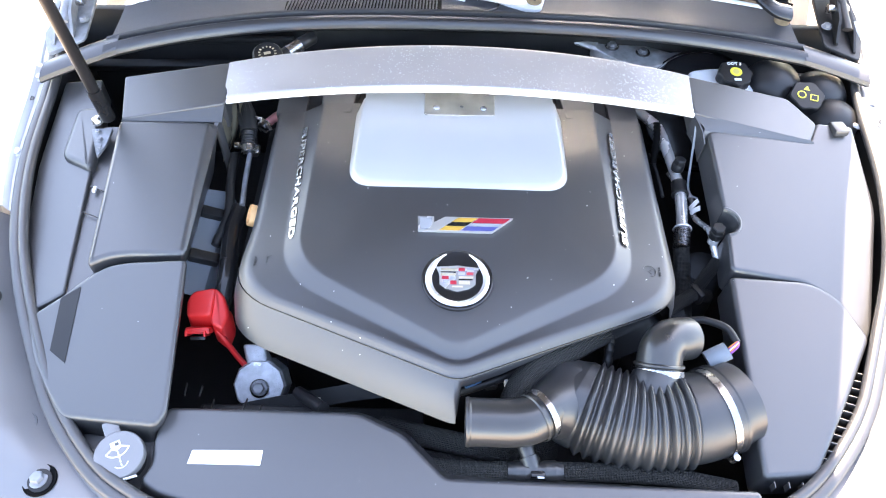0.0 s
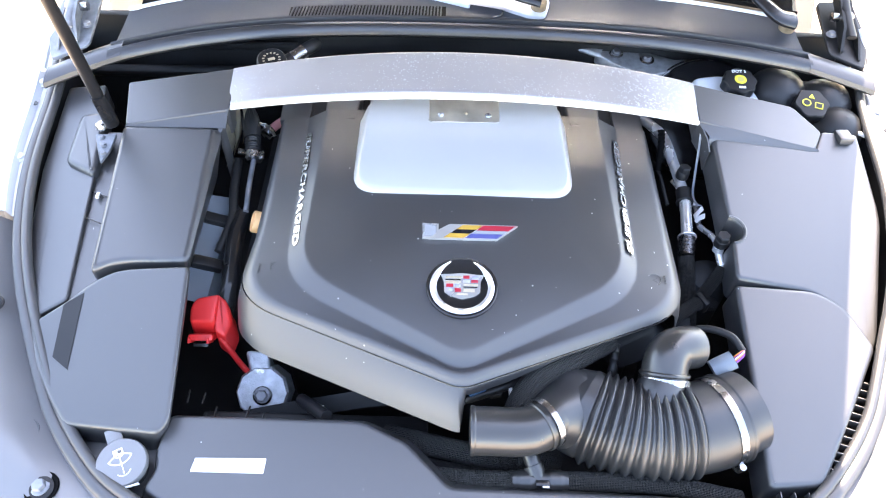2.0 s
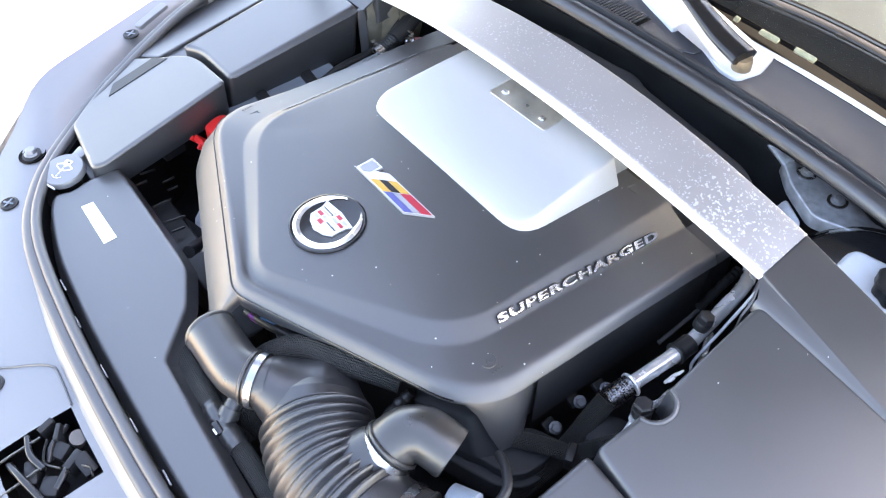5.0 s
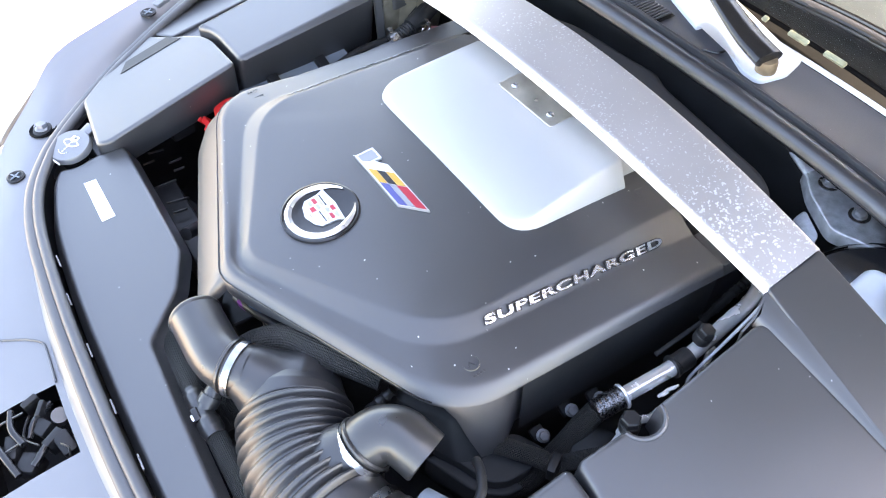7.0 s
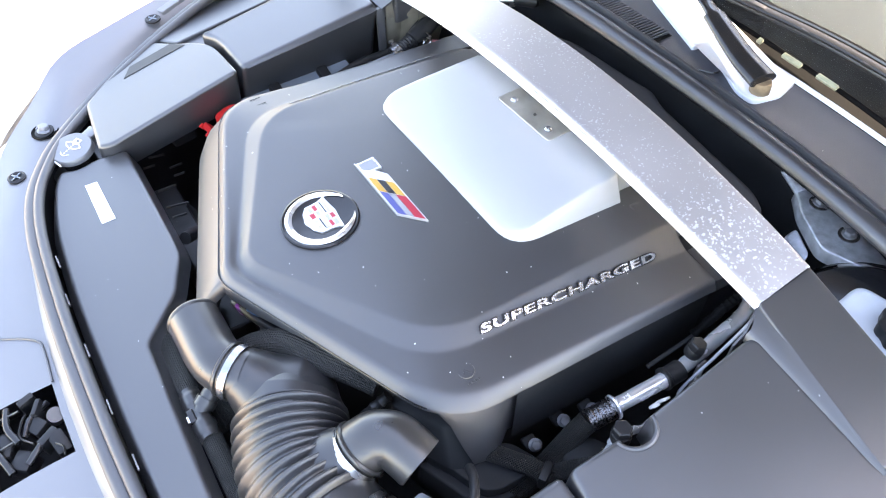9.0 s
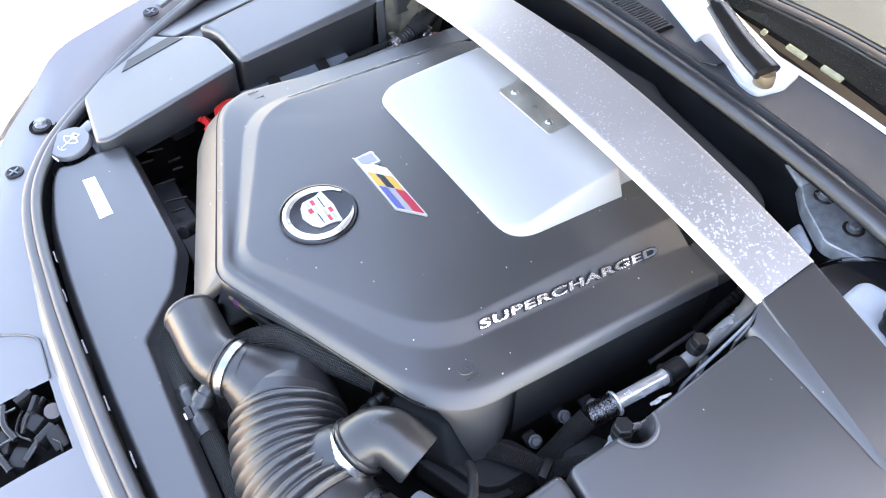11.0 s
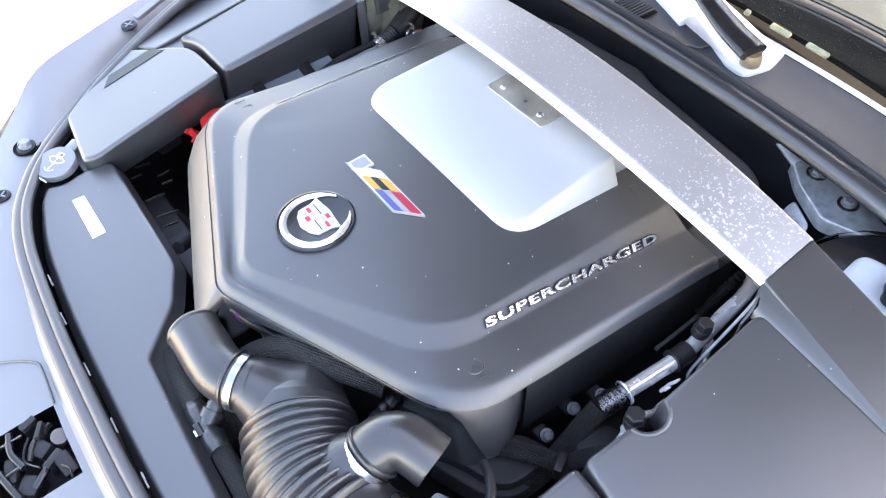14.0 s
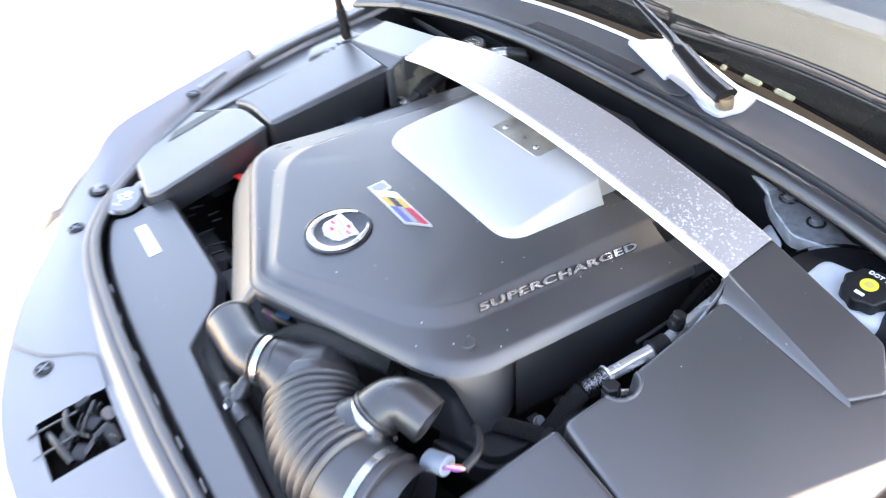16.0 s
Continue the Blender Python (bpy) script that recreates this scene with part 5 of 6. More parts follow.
part("belt_run", sheet([(-0.390, 0.550, 0.625), (-0.310, 0.568, 0.628), (-0.190, 0.592, 0.632), (-0.060, 0.610, 0.635)], [(-0.380, 0.532, 0.608), (-0.300, 0.544, 0.610), (-0.180, 0.568, 0.615), (-0.060, 0.585, 0.620)], 0.006), "rubber", belt)

hl = thing("coolant_hose", "black ribbed coolant hose with steel spring clamp", "hose")
part("hose_bend", tube([(-0.476, 1.185, 0.775), (-0.450, 1.150, 0.784), (-0.434, 1.118, 0.780), (-0.427, 1.085, 0.771)], lambda s: 0.0205 - 0.003 * s, 18, 8), "rubber", hl)
for k in range(4):
    o = 0.008 * k - 0.012
    part("hose_rib", tube([(-0.464 + o, 1.170, 0.799 - abs(o) * 0.4), (-0.444 + o, 1.135, 0.803 - abs(o) * 0.4), (-0.431 + o, 1.092, 0.789 - abs(o) * 0.5)], 0.0026, 6, 5), "rubber", hl)
part("hose_sleeve", tube([(-0.427, 1.088, 0.771), (-0.421, 1.046, 0.760)], lambda s: 0.0150 + 0.0014 * math.cos(s * 2 * math.pi * 7), 18, 32), "rubber", hl)
spr = part("spring_clamp", tube([(-0.4215, 1.052, 0.761), (-0.419, 1.036, 0.757)], 0.0172, 18, 2), "steel", hl, "bright steel spring clamp")
part("clamp_ear", block((-0.442, 1.049, 0.768), (0.018, 0.012, 0.006), (0, 15, 8), 0.001), "steel", spr)
part("clamp_ear", block((-0.402, 1.040, 0.768), (0.010, 0.020, 0.006), (0, -15, 8), 0.001), "steel", spr)
dip = thing("dipstick", "steel dipstick tube with yellow ring handle", "dipstick")
part("tube_rod", tube([(-0.419, 1.036, 0.757), (-0.416, 0.97, 0.757), (-0.412, 0.905, 0.752)], 0.0055, 10, 6), "dullsteel", dip)
part("ring_handle", revolve([(0.010, 0.001), (0.018, 0.0), (0.0205, 0.002), (0.0205, 0.013), (0.019, 0.015), (0.0165, 0.015), (0.0155, 0.010), (0.0, 0.009)], (-0.375, 0.866, 0.766), (-0.90, -0.10, 0.42), 28), "oilcap", dip, "yellow plastic ring handle")
pc = thing("spring_clamp", "bright steel spring clamp on a pink coolant line", "hose clamp")
part("line", tube([(-0.396, 1.115, 0.768), (-0.375, 1.15, 0.762), (-0.345, 1.185, 0.752)], 0.009, 14, 6), "pink", pc)
part("clamp_band", tube([(-0.404, 1.100, 0.768), (-0.396, 1.114, 0.770)], 0.0135, 16, 3), "steel", pc)
part("clamp_ear", block((-0.386, 1.094, 0.781), (0.007, 0.026, 0.005), (10, 0, 30), 0.001), "steel", pc)
part("clamp_ear", block((-0.410, 1.116, 0.781), (0.016, 0.007, 0.005), (0, 20, 10), 0.001), "steel", pc)
wl = thing("wiring_tube", "dark conduit and pipe beside the rocker cover", "pipe")
part("tube_run", tube([(-0.420, 0.91, 0.735), (-0.425, 0.86, 0.735), (-0.420, 0.80, 0.735), (-0.414, 0.745, 0.735), (-0.42, 0.69, 0.71)], 0.017, 16, 8), "gloss", wl)
part("tube_run", tube([(-0.455, 1.05, 0.74), (-0.448, 0.97, 0.745), (-0.440, 0.90, 0.735), (-0.455, 0.83, 0.72)], 0.009, 12, 8), "rubber", wl)
tank = thing("suspension_tower", "dark grey pressed metal tower behind the flank cover", "body panel")
part("tower_wall", loft([[V((-0.50, 0.96, 0.735)), V((-0.455, 0.97, 0.715)), V((-0.44, 0.97, 0.66))], [V((-0.50, 0.72, 0.725)), V((-0.46, 0.72, 0.705)), V((-0.445, 0.72, 0.65))]], False, False, wrap=False), "greycon", tank)
for y in (0.905, 0.80):
    part("strap", block((-0.470, y, 0.722), (0.055, 0.022, 0.018), (0, 25, 4), 0.003), "dark", tank)

# ribs of a connector bank seen below the radiator cover's back edge
fan = thing("fan_shroud", "black plastic fan shroud with cooling slots", "fan shroud")
part("shroud_wall", moulded([(-0.44, 0.545, 0.640), (-0.05, 0.545, 0.640), (-0.05, 0.500, 0.640), (-0.44, 0.500, 0.640)], 0.20, 0.004, 0.006), "dark", fan)
for x, y, w, r in ((-0.515, 0.540, 0.030, 12), (-0.467, 0.563, 0.024, -2), (-0.492, 0.518, 0.022, 4), (-0.415, 0.527, 0.036, 2), (-0.361, 0.528, 0.040, 12), (-0.333, 0.522, 0.026, 8), (-0.440, 0.560, 0.020, 4)):
    part("slot_edge", block((x, y, 0.655), (0.0022, w, 0.005), (0, 0, -r), 0.0006), "duct", fan)
part("shroud_clip", block((-0.232, 0.530, 0.690), (0.014, 0.010, 0.008), (0, 0, 0), 0.001), "label", fan)
part("shroud_arm", tube([(-0.27, 0.56, 0.66), (-0.24, 0.53, 0.69), (-0.215, 0.505, 0.712)], 0.011, 12, 6), "dark", fan)

# loom plugs at the cover's tip
lp = thing("injector_plugs", "small blue and purple wiring plugs under the cover's tip", "wiring plug")
part("plug", block((0.028, 0.537, 0.754), (0.030, 0.014, 0.014), (0, 0, 20), 0.003), "bluecon", lp)
part("plug", block((0.000, 0.524, 0.744), (0.018, 0.014, 0.014), (0, 0, 15), 0.003), "purple", lp)
part("plug", block((0.082, 0.544, 0.752), (0.006, 0.022, 0.012), (0, 0, 8), 0.001), "label", lp)
part("plug", block((0.058, 0.542, 0.746), (0.020, 0.020, 0.014), (0, 0, 10), 0.003), "dark", lp)
part("loom", tube([(-0.02, 0.52, 0.74), (0.04, 0.535, 0.752), (0.10, 0.56, 0.755), (0.16, 0.60, 0.75)], 0.008, 10, 6), "rubber", lp)

# ---- washer filler ----
wash = thing("washer_filler", "black washer fluid filler cap with a white wiper symbol", "filler cap")
WA = V((0.05, -0.10, 1.0)).normalized()
WC = V((-0.512, 0.408, 0.728))
part("neck", revolve([(0.030, -0.05), (0.030, 0.0), (0.034, 0.0), (0.034, 0.008)], WC, WA, 32, close=False), "gloss", wash)
cap = part("cap", revolve([(0.036, 0.004), (0.038, 0.006), (0.038, 0.015), (0.036, 0.018), (0.0, 0.0185)], WC, WA, 40, close=False), "apron", wash, "round lid with pull tab")
wu, wv, ww = frame_of(WA)
WM = Matrix((wu, wv, ww)).transposed().to_4x4()
WM.translation = WC + WA * 0.0187
# symbol axes: x to the driver's side, y to the windscreen
ex = (V((1, 0.55, 0)) - WA * V((1, 0.55, 0)).dot(WA)).normalized()
WM = Matrix((ex, WA.cross(ex), WA)).transposed().to_4x4()
WM.translation = WC + WA * 0.0187
tabm = WM @ Matrix.Translation((0.0, 0.044, -0.006))
part("pull_tab", block((0, 0, 0), (0.024, 0.030, 0.005), (0, 0, 0), 0.002), "apron", cap).matrix_basis = tabm
WM = WM @ Matrix.Diagonal((0.82, 0.82, 1, 1))
fan_pts = []
for a in range(-55, 56, 10):
    fan_pts.append(V((0.026 * math.sin(radians(a)), 0.026 * math.cos(radians(a)) - 0.022, 0)))
inner_pts = [V((0.010 * math.sin(radians(a)), 0.010 * math.cos(radians(a)) - 0.020, 0)) for a in range(55, -56, -10)]
loop = fan_pts + inner_pts + fan_pts[:1]
sb = tube([WM @ Matrix.Rotation(math.pi, 4, "Z") @ p for p in loop], 0.0011, 6, smooth=False)
part("symbol_fan", sb, "label", cap)
for k in range(6):
    part("symbol_dash", tube([WM @ V((0, 0.016 - 0.007 * k, 0)), WM @ V((0, 0.012 - 0.007 * k, 0))], 0.0011, 6, 1, smooth=False), "white", cap)
for k in range(8):
    a = radians(-150 + 17 * k)
    part("symbol_dash", tube([WM @ V((0.013 * math.cos(a), 0.011 * math.sin(a) - 0.016, 0)), WM @ V((0.013 * math.cos(a + 0.15), 0.011 * math.sin(a + 0.15) - 0.016, 0))], 0.001, 6, 1, smooth=False), "white", cap)
part("symbol_tank", prism([(-0.009, 0.014), (0.009, 0.014), (0.009, 0.026), (-0.009, 0.026)], WM, 0.0006), "white", cap)
part("symbol_tank_gap", prism([(-0.001, 0.017), (0.006, 0.017), (0.006, 0.023), (-0.001, 0.023)], WM @ Matrix.Translation((0, 0, 0.0006)), 0.0004), "trim", cap)
part("neck_mark", block((-0.492, 0.372, 0.738), (0.030, 0.002, 0.005), (0, -6, 18), 0.0005), "white", wash)
part("filler_well", moulded([(-0.60, 0.460, 0.700), (-0.47, 0.450, 0.700), (-0.45, 0.36, 0.700), (-0.52, 0.355, 0.700), (-0.60, 0.41, 0.705)], 0.03, 0.004, 0.01), "trim", wash)


# ---- reservoirs and fittings at the firewall ----
def scallop(at, axis, r, h, parent, n=8):
    c = part("cap", revolve([(r * 0.96, 0), (r, 0.003), (r, h - 0.003), (r * 0.94, h), (0.0, h + 0.001)], at, axis, 64, bumps=n, bump_h=0.055, close=False), "dark", parent, "black scalloped screw cap", sharp=30)
    return c


def marks(cap, at, axis, r, up, kind):
    """Yellow and white prints on a cap, as plain shapes where they cannot be read."""
    ax_ = V(axis).normalized()
    ey = (V(up) - ax_ * V(up).dot(ax_)).normalized()
    m = Matrix((ey.cross(ax_), ey, ax_)).transposed().to_4x4()
    m.translation = at
    disc = lambda x, y, q: [(x + q * math.cos(2 * math.pi * k / 24), y + q * math.sin(2 * math.pi * k / 24)) for k in range(24)]
    if kind == "brake":
        part("cap_print", prism(disc(0, 0, r * 0.36), m, 0.0006), "yprint", cap)
        part("cap_print", prism(disc(0, 0, r * 0.20), m @ Matrix.Translation((0, 0, 0.0006)), 0.0004), "gold", cap)
        lettering("cap_print", "DOT 3", r * 0.84, r * 0.22, m @ Matrix.Translation((-r * 0.42, r * 0.54, 0)), 0.0006, "white", cap, "white letters")
        part("cap_print", prism([(-r * 0.2, -r * 0.72), (r * 0.2, -r * 0.72), (r * 0.2, -r * 0.55), (-r * 0.2, -r * 0.55)], m, 0.0006), "white", cap)
    else:
        part("cap_print", prism(disc(-r * 0.36, -r * 0.1, r * 0.27), m, 0.0006), "yprint", cap)
        part("cap_print", prism(disc(-r * 0.36, -r * 0.1, r * 0.19), m @ Matrix.Translation((0, 0, 0.0006)), 0.0004), "dark", cap)
        part("cap_print", prism([(-r * 0.28, r * 0.3), (r * 0.08, r * 0.3), (-r * 0.10, r * 0.62)], m, 0.0006), "yprint", cap)
        part("cap_print", prism([(r * 0.14, -r * 0.35), (r * 0.62, -r * 0.35), (r * 0.62, r * 0.08), (r * 0.14, r * 0.08)], m, 0.0006), "yprint", cap)
        part("cap_print", prism([(r * 0.2, -r * 0.29), (r * 0.56, -r * 0.29), (r * 0.56, r * 0.02), (r * 0.2, r * 0.02)], m @ Matrix.Translation((0, 0, 0.0006)), 0.0004), "dark", cap)


br = thing("brake_reservoir", "translucent brake fluid reservoir with black scalloped cap", "reservoir")
part("tank", moulded([(0.495, 1.275, 0.812), (0.565, 1.290, 0.812), (0.640, 1.25, 0.808), (0.630, 1.20, 0.806), (0.500, 1.205, 0.808)], 0.07, 0.012, 0.02, 0.004), "tank", br)
part("tank_neck", revolve([(0.030, -0.01), (0.030, 0.012)], (0.586, 1.243, 0.806), (0, -0.1, 1), 28, close=False), "tank", br)
bc = scallop((0.586, 1.243, 0.812), (0, -0.12, 1), 0.035, 0.024, br)
marks(bc, V((0.586, 1.243, 0.812)) + V((0, -0.12, 1)).normalized() * 0.0252, (0, -0.12, 1), 0.035, (0.0, 1, 0), "brake")

cr = thing("coolant_reservoir", "black plastic coolant tank with black warning cap", "reservoir")
part("tank", moulded([(0.655, 1.24, 0.800), (0.70, 1.30, 0.802), (0.78, 1.31, 0.800), (0.83, 1.25, 0.792), (0.835, 1.15, 0.786), (0.80, 1.105, 0.786), (0.70, 1.12, 0.790), (0.66, 1.17, 0.795)], 0.16, 0.028, 0.03, 0.01), "duct", cr)
for lx, ly, lz, k in ((0.782, 1.148, 0.790, 1.12), (0.775, 1.225, 0.797, 1.2), (0.680, 1.250, 0.798, 1.3)):
    part("tank_lobe", revolve([(0.0, 0.034 * k), (0.016 * k, 0.032 * k), (0.032 * k, 0.025 * k), (0.045 * k, 0.010 * k), (0.050 * k, -0.012), (0.050 * k, -0.05)], (lx, ly, lz), (0.1, -0.1, 1), 32, close=False), "rubber", cr)
part("tank_neck", revolve([(0.033, -0.03), (0.033, 0.010)], (0.722, 1.185, 0.806), (0, -0.25, 1), 28, close=False), "duct", cr)
cc = scallop((0.722, 1.183, 0.808), (0, -0.25, 1), 0.0345, 0.026, cr, 6)
marks(cc, V((0.722, 1.183, 0.808)) + V((0, -0.25, 1)).normalized() * 0.0272, (0, -0.25, 1), 0.0345, (0.25, 1, 0), "coolant")
part("overflow_spout", tube([(0.806, 1.120, 0.808), (0.822, 1.112, 0.806)], 0.0045, 10, 2), "label", cr)

bo = thing("brake_booster", "black round brake booster with rolled rim", "brake booster")
part("drum", revolve([(0.125, -0.06), (0.128, -0.01), (0.132, 0.0), (0.128, 0.008), (0.10, 0.02), (0.05, 0.026), (0.0, 0.027)], (0.548, 1.255, 0.712), (0.0, -0.62, 0.78), 56, close=False), "gloss", bo)
part("rim_ring", revolve([(0.134, -0.006), (0.138, 0.0), (0.134, 0.006)], (0.548, 1.255, 0.712), (0.0, -0.62, 0.78), 56, close=False), "gloss", bo)

wm = thing("wiper_motor_bracket", "cast grey bracket with two steel bolts under the cowl", "bracket")
part("bracket_arm", moulded([(0.335, 1.412, 0.785), (0.300, 1.385, 0.785), (0.345, 1.345, 0.784), (0.412, 1.312, 0.780), (0.500, 1.345, 0.778), (0.60, 1.374, 0.775), (0.60, 1.386, 0.776), (0.500, 1.378, 0.779), (0.455, 1.368, 0.780), (0.425, 1.400, 0.784)], 0.026, 0.003, 0.012), "cast", wm)
part("bracket_tube", tube([(0.318, 1.388, 0.780), (0.27, 1.405, 0.785), (0.215, 1.42, 0.790)], 0.016, 14, 6, flat=0.6), "cast", wm)
part("bracket_boss", moulded([(0.35, 1.345, 0.752), (0.40, 1.318, 0.750), (0.40, 1.30, 0.735), (0.345, 1.325, 0.735)], 0.03, 0.004, 0.01), "cast", wm)
for p in ((0.350, 1.382, 0.786), (0.419, 1.366, 0.783)):
    part("washer", revolve([(0.0165, 0), (0.0165, 0.002), (0.012, 0.0025)], p, (0, -0.05, 1), 24), "steel", wm)
    bolt(V(p) + V((0, 0, 0.002)), (0, -0.05, 1), 0.0085, wm)
for p in ((0.262, 1.398, 0.796), (0.282, 1.393, 0.795)):
    part("bracket_hole", revolve([(0.005, 0), (0.005, 0.001)], p, (0.1, -0.4, 1), 14), "gloss", wm)
lm = thing("wiring_loom", "thin wires and black conduit below the bracket", "wiring")
part("conduit_run", tube([(0.30, 1.31, 0.73), (0.35, 1.29, 0.745), (0.39, 1.28, 0.735), (0.42, 1.25, 0.70)], lambda s: 0.008 + 0.001 * math.cos(s * 150), 10, 16), "rubber", lm)
part("connector", block((0.445, 1.285, 0.735), (0.028, 0.035, 0.02), (20, 0, 20), 0.003), "dark", lm)
for k, mname in enumerate(("yprint", "blue", "purple")):
    part("wire", tube([(0.440 + 0.006 * k, 1.272, 0.738), (0.438 + 0.005 * k, 1.255, 0.728), (0.445, 1.235, 0.71)], 0.0018, 6, 5), mname, lm)
hose("grey brake line tube beside the reservoir", [(0.47, 1.19, 0.79), (0.485, 1.185, 0.798), (0.497, 1.19, 0.80)], 0.016, "tank", "pipe", "line_stub")
hose("black corrugated conduit below the strut brace end", [(0.412, 1.125, 0.79), (0.410, 1.095, 0.775), (0.406, 1.06, 0.74)], lambda s: 0.007 + 0.0010 * math.cos(s * 2 * math.pi * 10), "channel", "conduit", "conduit")

rc = thing("coolant_filler", "round black coolant filler cap on a metal neck", "filler cap")
RA = V((0.05, -0.18, 1)).normalized()
RC = V((-0.396, 1.222, 0.846))
part("neck", revolve([(0.022, -0.07), (0.022, -0.004), (0.030, 0.0), (0.031, 0.004)], RC, RA, 28, close=False), "alloy", rc)
rcap = part("cap", revolve([(0.029, 0.003), (0.0305, 0.005), (0.0305, 0.020), (0.027, 0.0235), (0.022, 0.022), (0.0, 0.022)], RC, RA, 60, bumps=20, bump_h=0.012, close=False), "dark", rc, "black ribbed cap with pale print")
for k in range(14):
    a = 2 * math.pi * k / 14
    u, v, w = frame_of(RA)
    p = RC + RA * 0.0225 + (u * math.cos(a) + v * math.sin(a)) * 0.0165
    part("print_bar", block(tuple(p), (0.0045, 0.003, 0.0008), (0, 0, math.degrees(a)), 0), "tanenamel", rcap)
part("print_bar", block(tuple(RC + RA * 0.0225), (0.014, 0.008, 0.0008), (0, 0, 20), 0), "tanenamel", rcap)
part("filler_hose", tube([(-0.375, 1.243, 0.838), (-0.352, 1.268, 0.842), (-0.330, 1.288, 0.845), (-0.318, 1.312, 0.838)], 0.014, 14, 8), "rubber", rc)
part("hose_clip", tube([(-0.362, 1.256, 0.840), (-0.340, 1.279, 0.844)], 0.0155, 14, 3), "steel", rc)

# ---- gas strut ----
gs = thing("hood_strut", "black gas strut with worn gold printing holding the hood", "gas strut")
G0, GD = V((-0.677, 1.040, 0.842)), V((-0.03, -0.06, 1)).normalized()
part("cylinder", tube([G0 + GD * 0.045, G0 + GD * 0.95], 0.0110, 20, 3), "strutblack", gs)
part("end_socket", tube([G0, G0 + GD * 0.018, G0 + GD * 0.045, G0 + GD * 0.075], 0.0135, 18, 4), "strutblack", gs)
for k in range(22):
    a = radians(238 + 13 * (k % 5))
    u, v, w = frame_of(GD)
    p = G0 + GD * (0.115 + 0.0045 * k) + (u * math.cos(a) + v * math.sin(a)) * 0.0113
    part("print_bar", block(tuple(p), (0.002 + 0.003 * random.random(), 0.0008, 0.0022), (0, 0, math.degrees(a) + 90), 0), "gold", gs)
gb = part("mount_plate", moulded([(-0.714, 1.030, 0.822), (-0.672, 1.032, 0.824), (-0.676, 0.992, 0.818), (-0.688, 0.964, 0.812)], 0.006, 0.001, 0.004), "dullsteel", gs, "bolted steel strut bracket")
for p in ((-0.698, 1.022, 0.822), (-0.690, 1.003, 0.820), (-0.686, 0.984, 0.816)):
    bolt(p, (0, 0, 1), 0.0048, gb, h=0.004)
part("ball_stud", revolve([(0.011, 0), (0.012, 0.006), (0.008, 0.014), (0.0, 0.017)], (-0.702, 1.045, 0.824), (-0.3, 0, 1), 20, close=False), "steel", gs)

# ---- cowl details ----
for k in range(46):
    x = -0.375 + 0.0072 * k
    part("grille_slat", block((x, CY(x) + 0.046, 0.8745 - 0.012 * (x / 0.7) ** 2), (0.0030, 0.056, 0.006), (0, 0, 6 * x / 0.3), 0.0), "cowlmat", cowl)
wx = [-0.38 + 0.02 * i for i in range(18)]
# near-black sheet on the panel paints the shade between the slats
part("grille_shade", sheet([(x, CY(x) + 0.018, 0.8758 - 0.012 * (x / 0.7) ** 2) for x in wx], [(x, CY(x) + 0.074, 0.8738 - 0.012 * (x / 0.7) ** 2) for x in wx]), "channel", cowl)
part("panel_seam", tube([(0.09, CY(0.09) + 0.012, 0.8775), (0.06, CY(0.06) + 0.035, 0.8745), (0.085, CY(0.085) + 0.06, 0.8745), (0.055, CY(0.05) + 0.145, 0.8755)], 0.0018, 6, 4), "gloss", cowl)
for x in (-0.62, 0.13, 0.396, 0.60):
    part("push_clip", revolve([(0.0055, 0), (0.0055, 0.0015), (0.003, 0.002)], (x, CY(x) + 0.020, 0.8765 - 0.012 * (x / 0.7) ** 2), seg=16), "gloss", cowl)
# plinth round the wiper spindle, in the pale body paint
part("spindle_plinth", moulded([(-0.152, 1.466, 0.880), (0.012, 1.409, 0.880), (0.016, 1.44, 0.880), (0.14, 1.38, 0.880), (0.177, 1.378, 0.880), (0.19, 1.431, 0.880), (0.18, 1.479, 0.881), (0.131, 1.486, 0.882), (-0.085, 1.547, 0.886)], 0.010, 0.002, [0.004, 0.004, 0.004, 0.01, 0.015, 0.01, 0.004, 0.01, 0.01]), "paint", cowl)

wp = thing("windshield_wiper", "black wiper arm on its spindle at the cowl", "wiper", "wipers")
def wiper(t, P):
    part("spindle_boss", revolve([(0.017, -0.01), (0.017, 0.006), (0.015, 0.012)], P[0], (0, -0.1, 1), 24), "rust", t, "worn metal spindle boss")
    part("arm_head", tube([V(P[0]) + V((0.004, -0.006, 0.016)), V(P[1]), V(P[2])], lambda s: 0.0265 - 0.006 * s, 18, 8, flat=0.5), "gloss", t)
    part("arm_rod", tube([V(P[2]), V(P[3]), V(P[4])], lambda s: 0.014 - 0.008 * s, 12, 8, flat=0.5), "gloss", t)
    part("arm_spring", tube([V(P[1]).lerp(V(P[2]), 0.7) + V((0, 0, -0.008)), V(P[3]) + V((0, 0, -0.008))], 0.004, 8, 4), "steel", t)
wiper(wp, [(0.163, 1.408, 0.890), (0.105, 1.415, 0.914), (0.005, 1.452, 0.925), (-0.065, 1.484, 0.926), (-0.30, 1.56, 0.950)])
wp2 = thing("windshield_wiper", "black wiper arm on its spindle at the cowl", "wiper", "wipers")
wiper(wp2, [(0.712, 1.388, 0.870), (0.678, 1.386, 0.897), (0.622, 1.440, 0.922), (0.56, 1.49, 0.937), (0.38, 1.58, 0.965)])
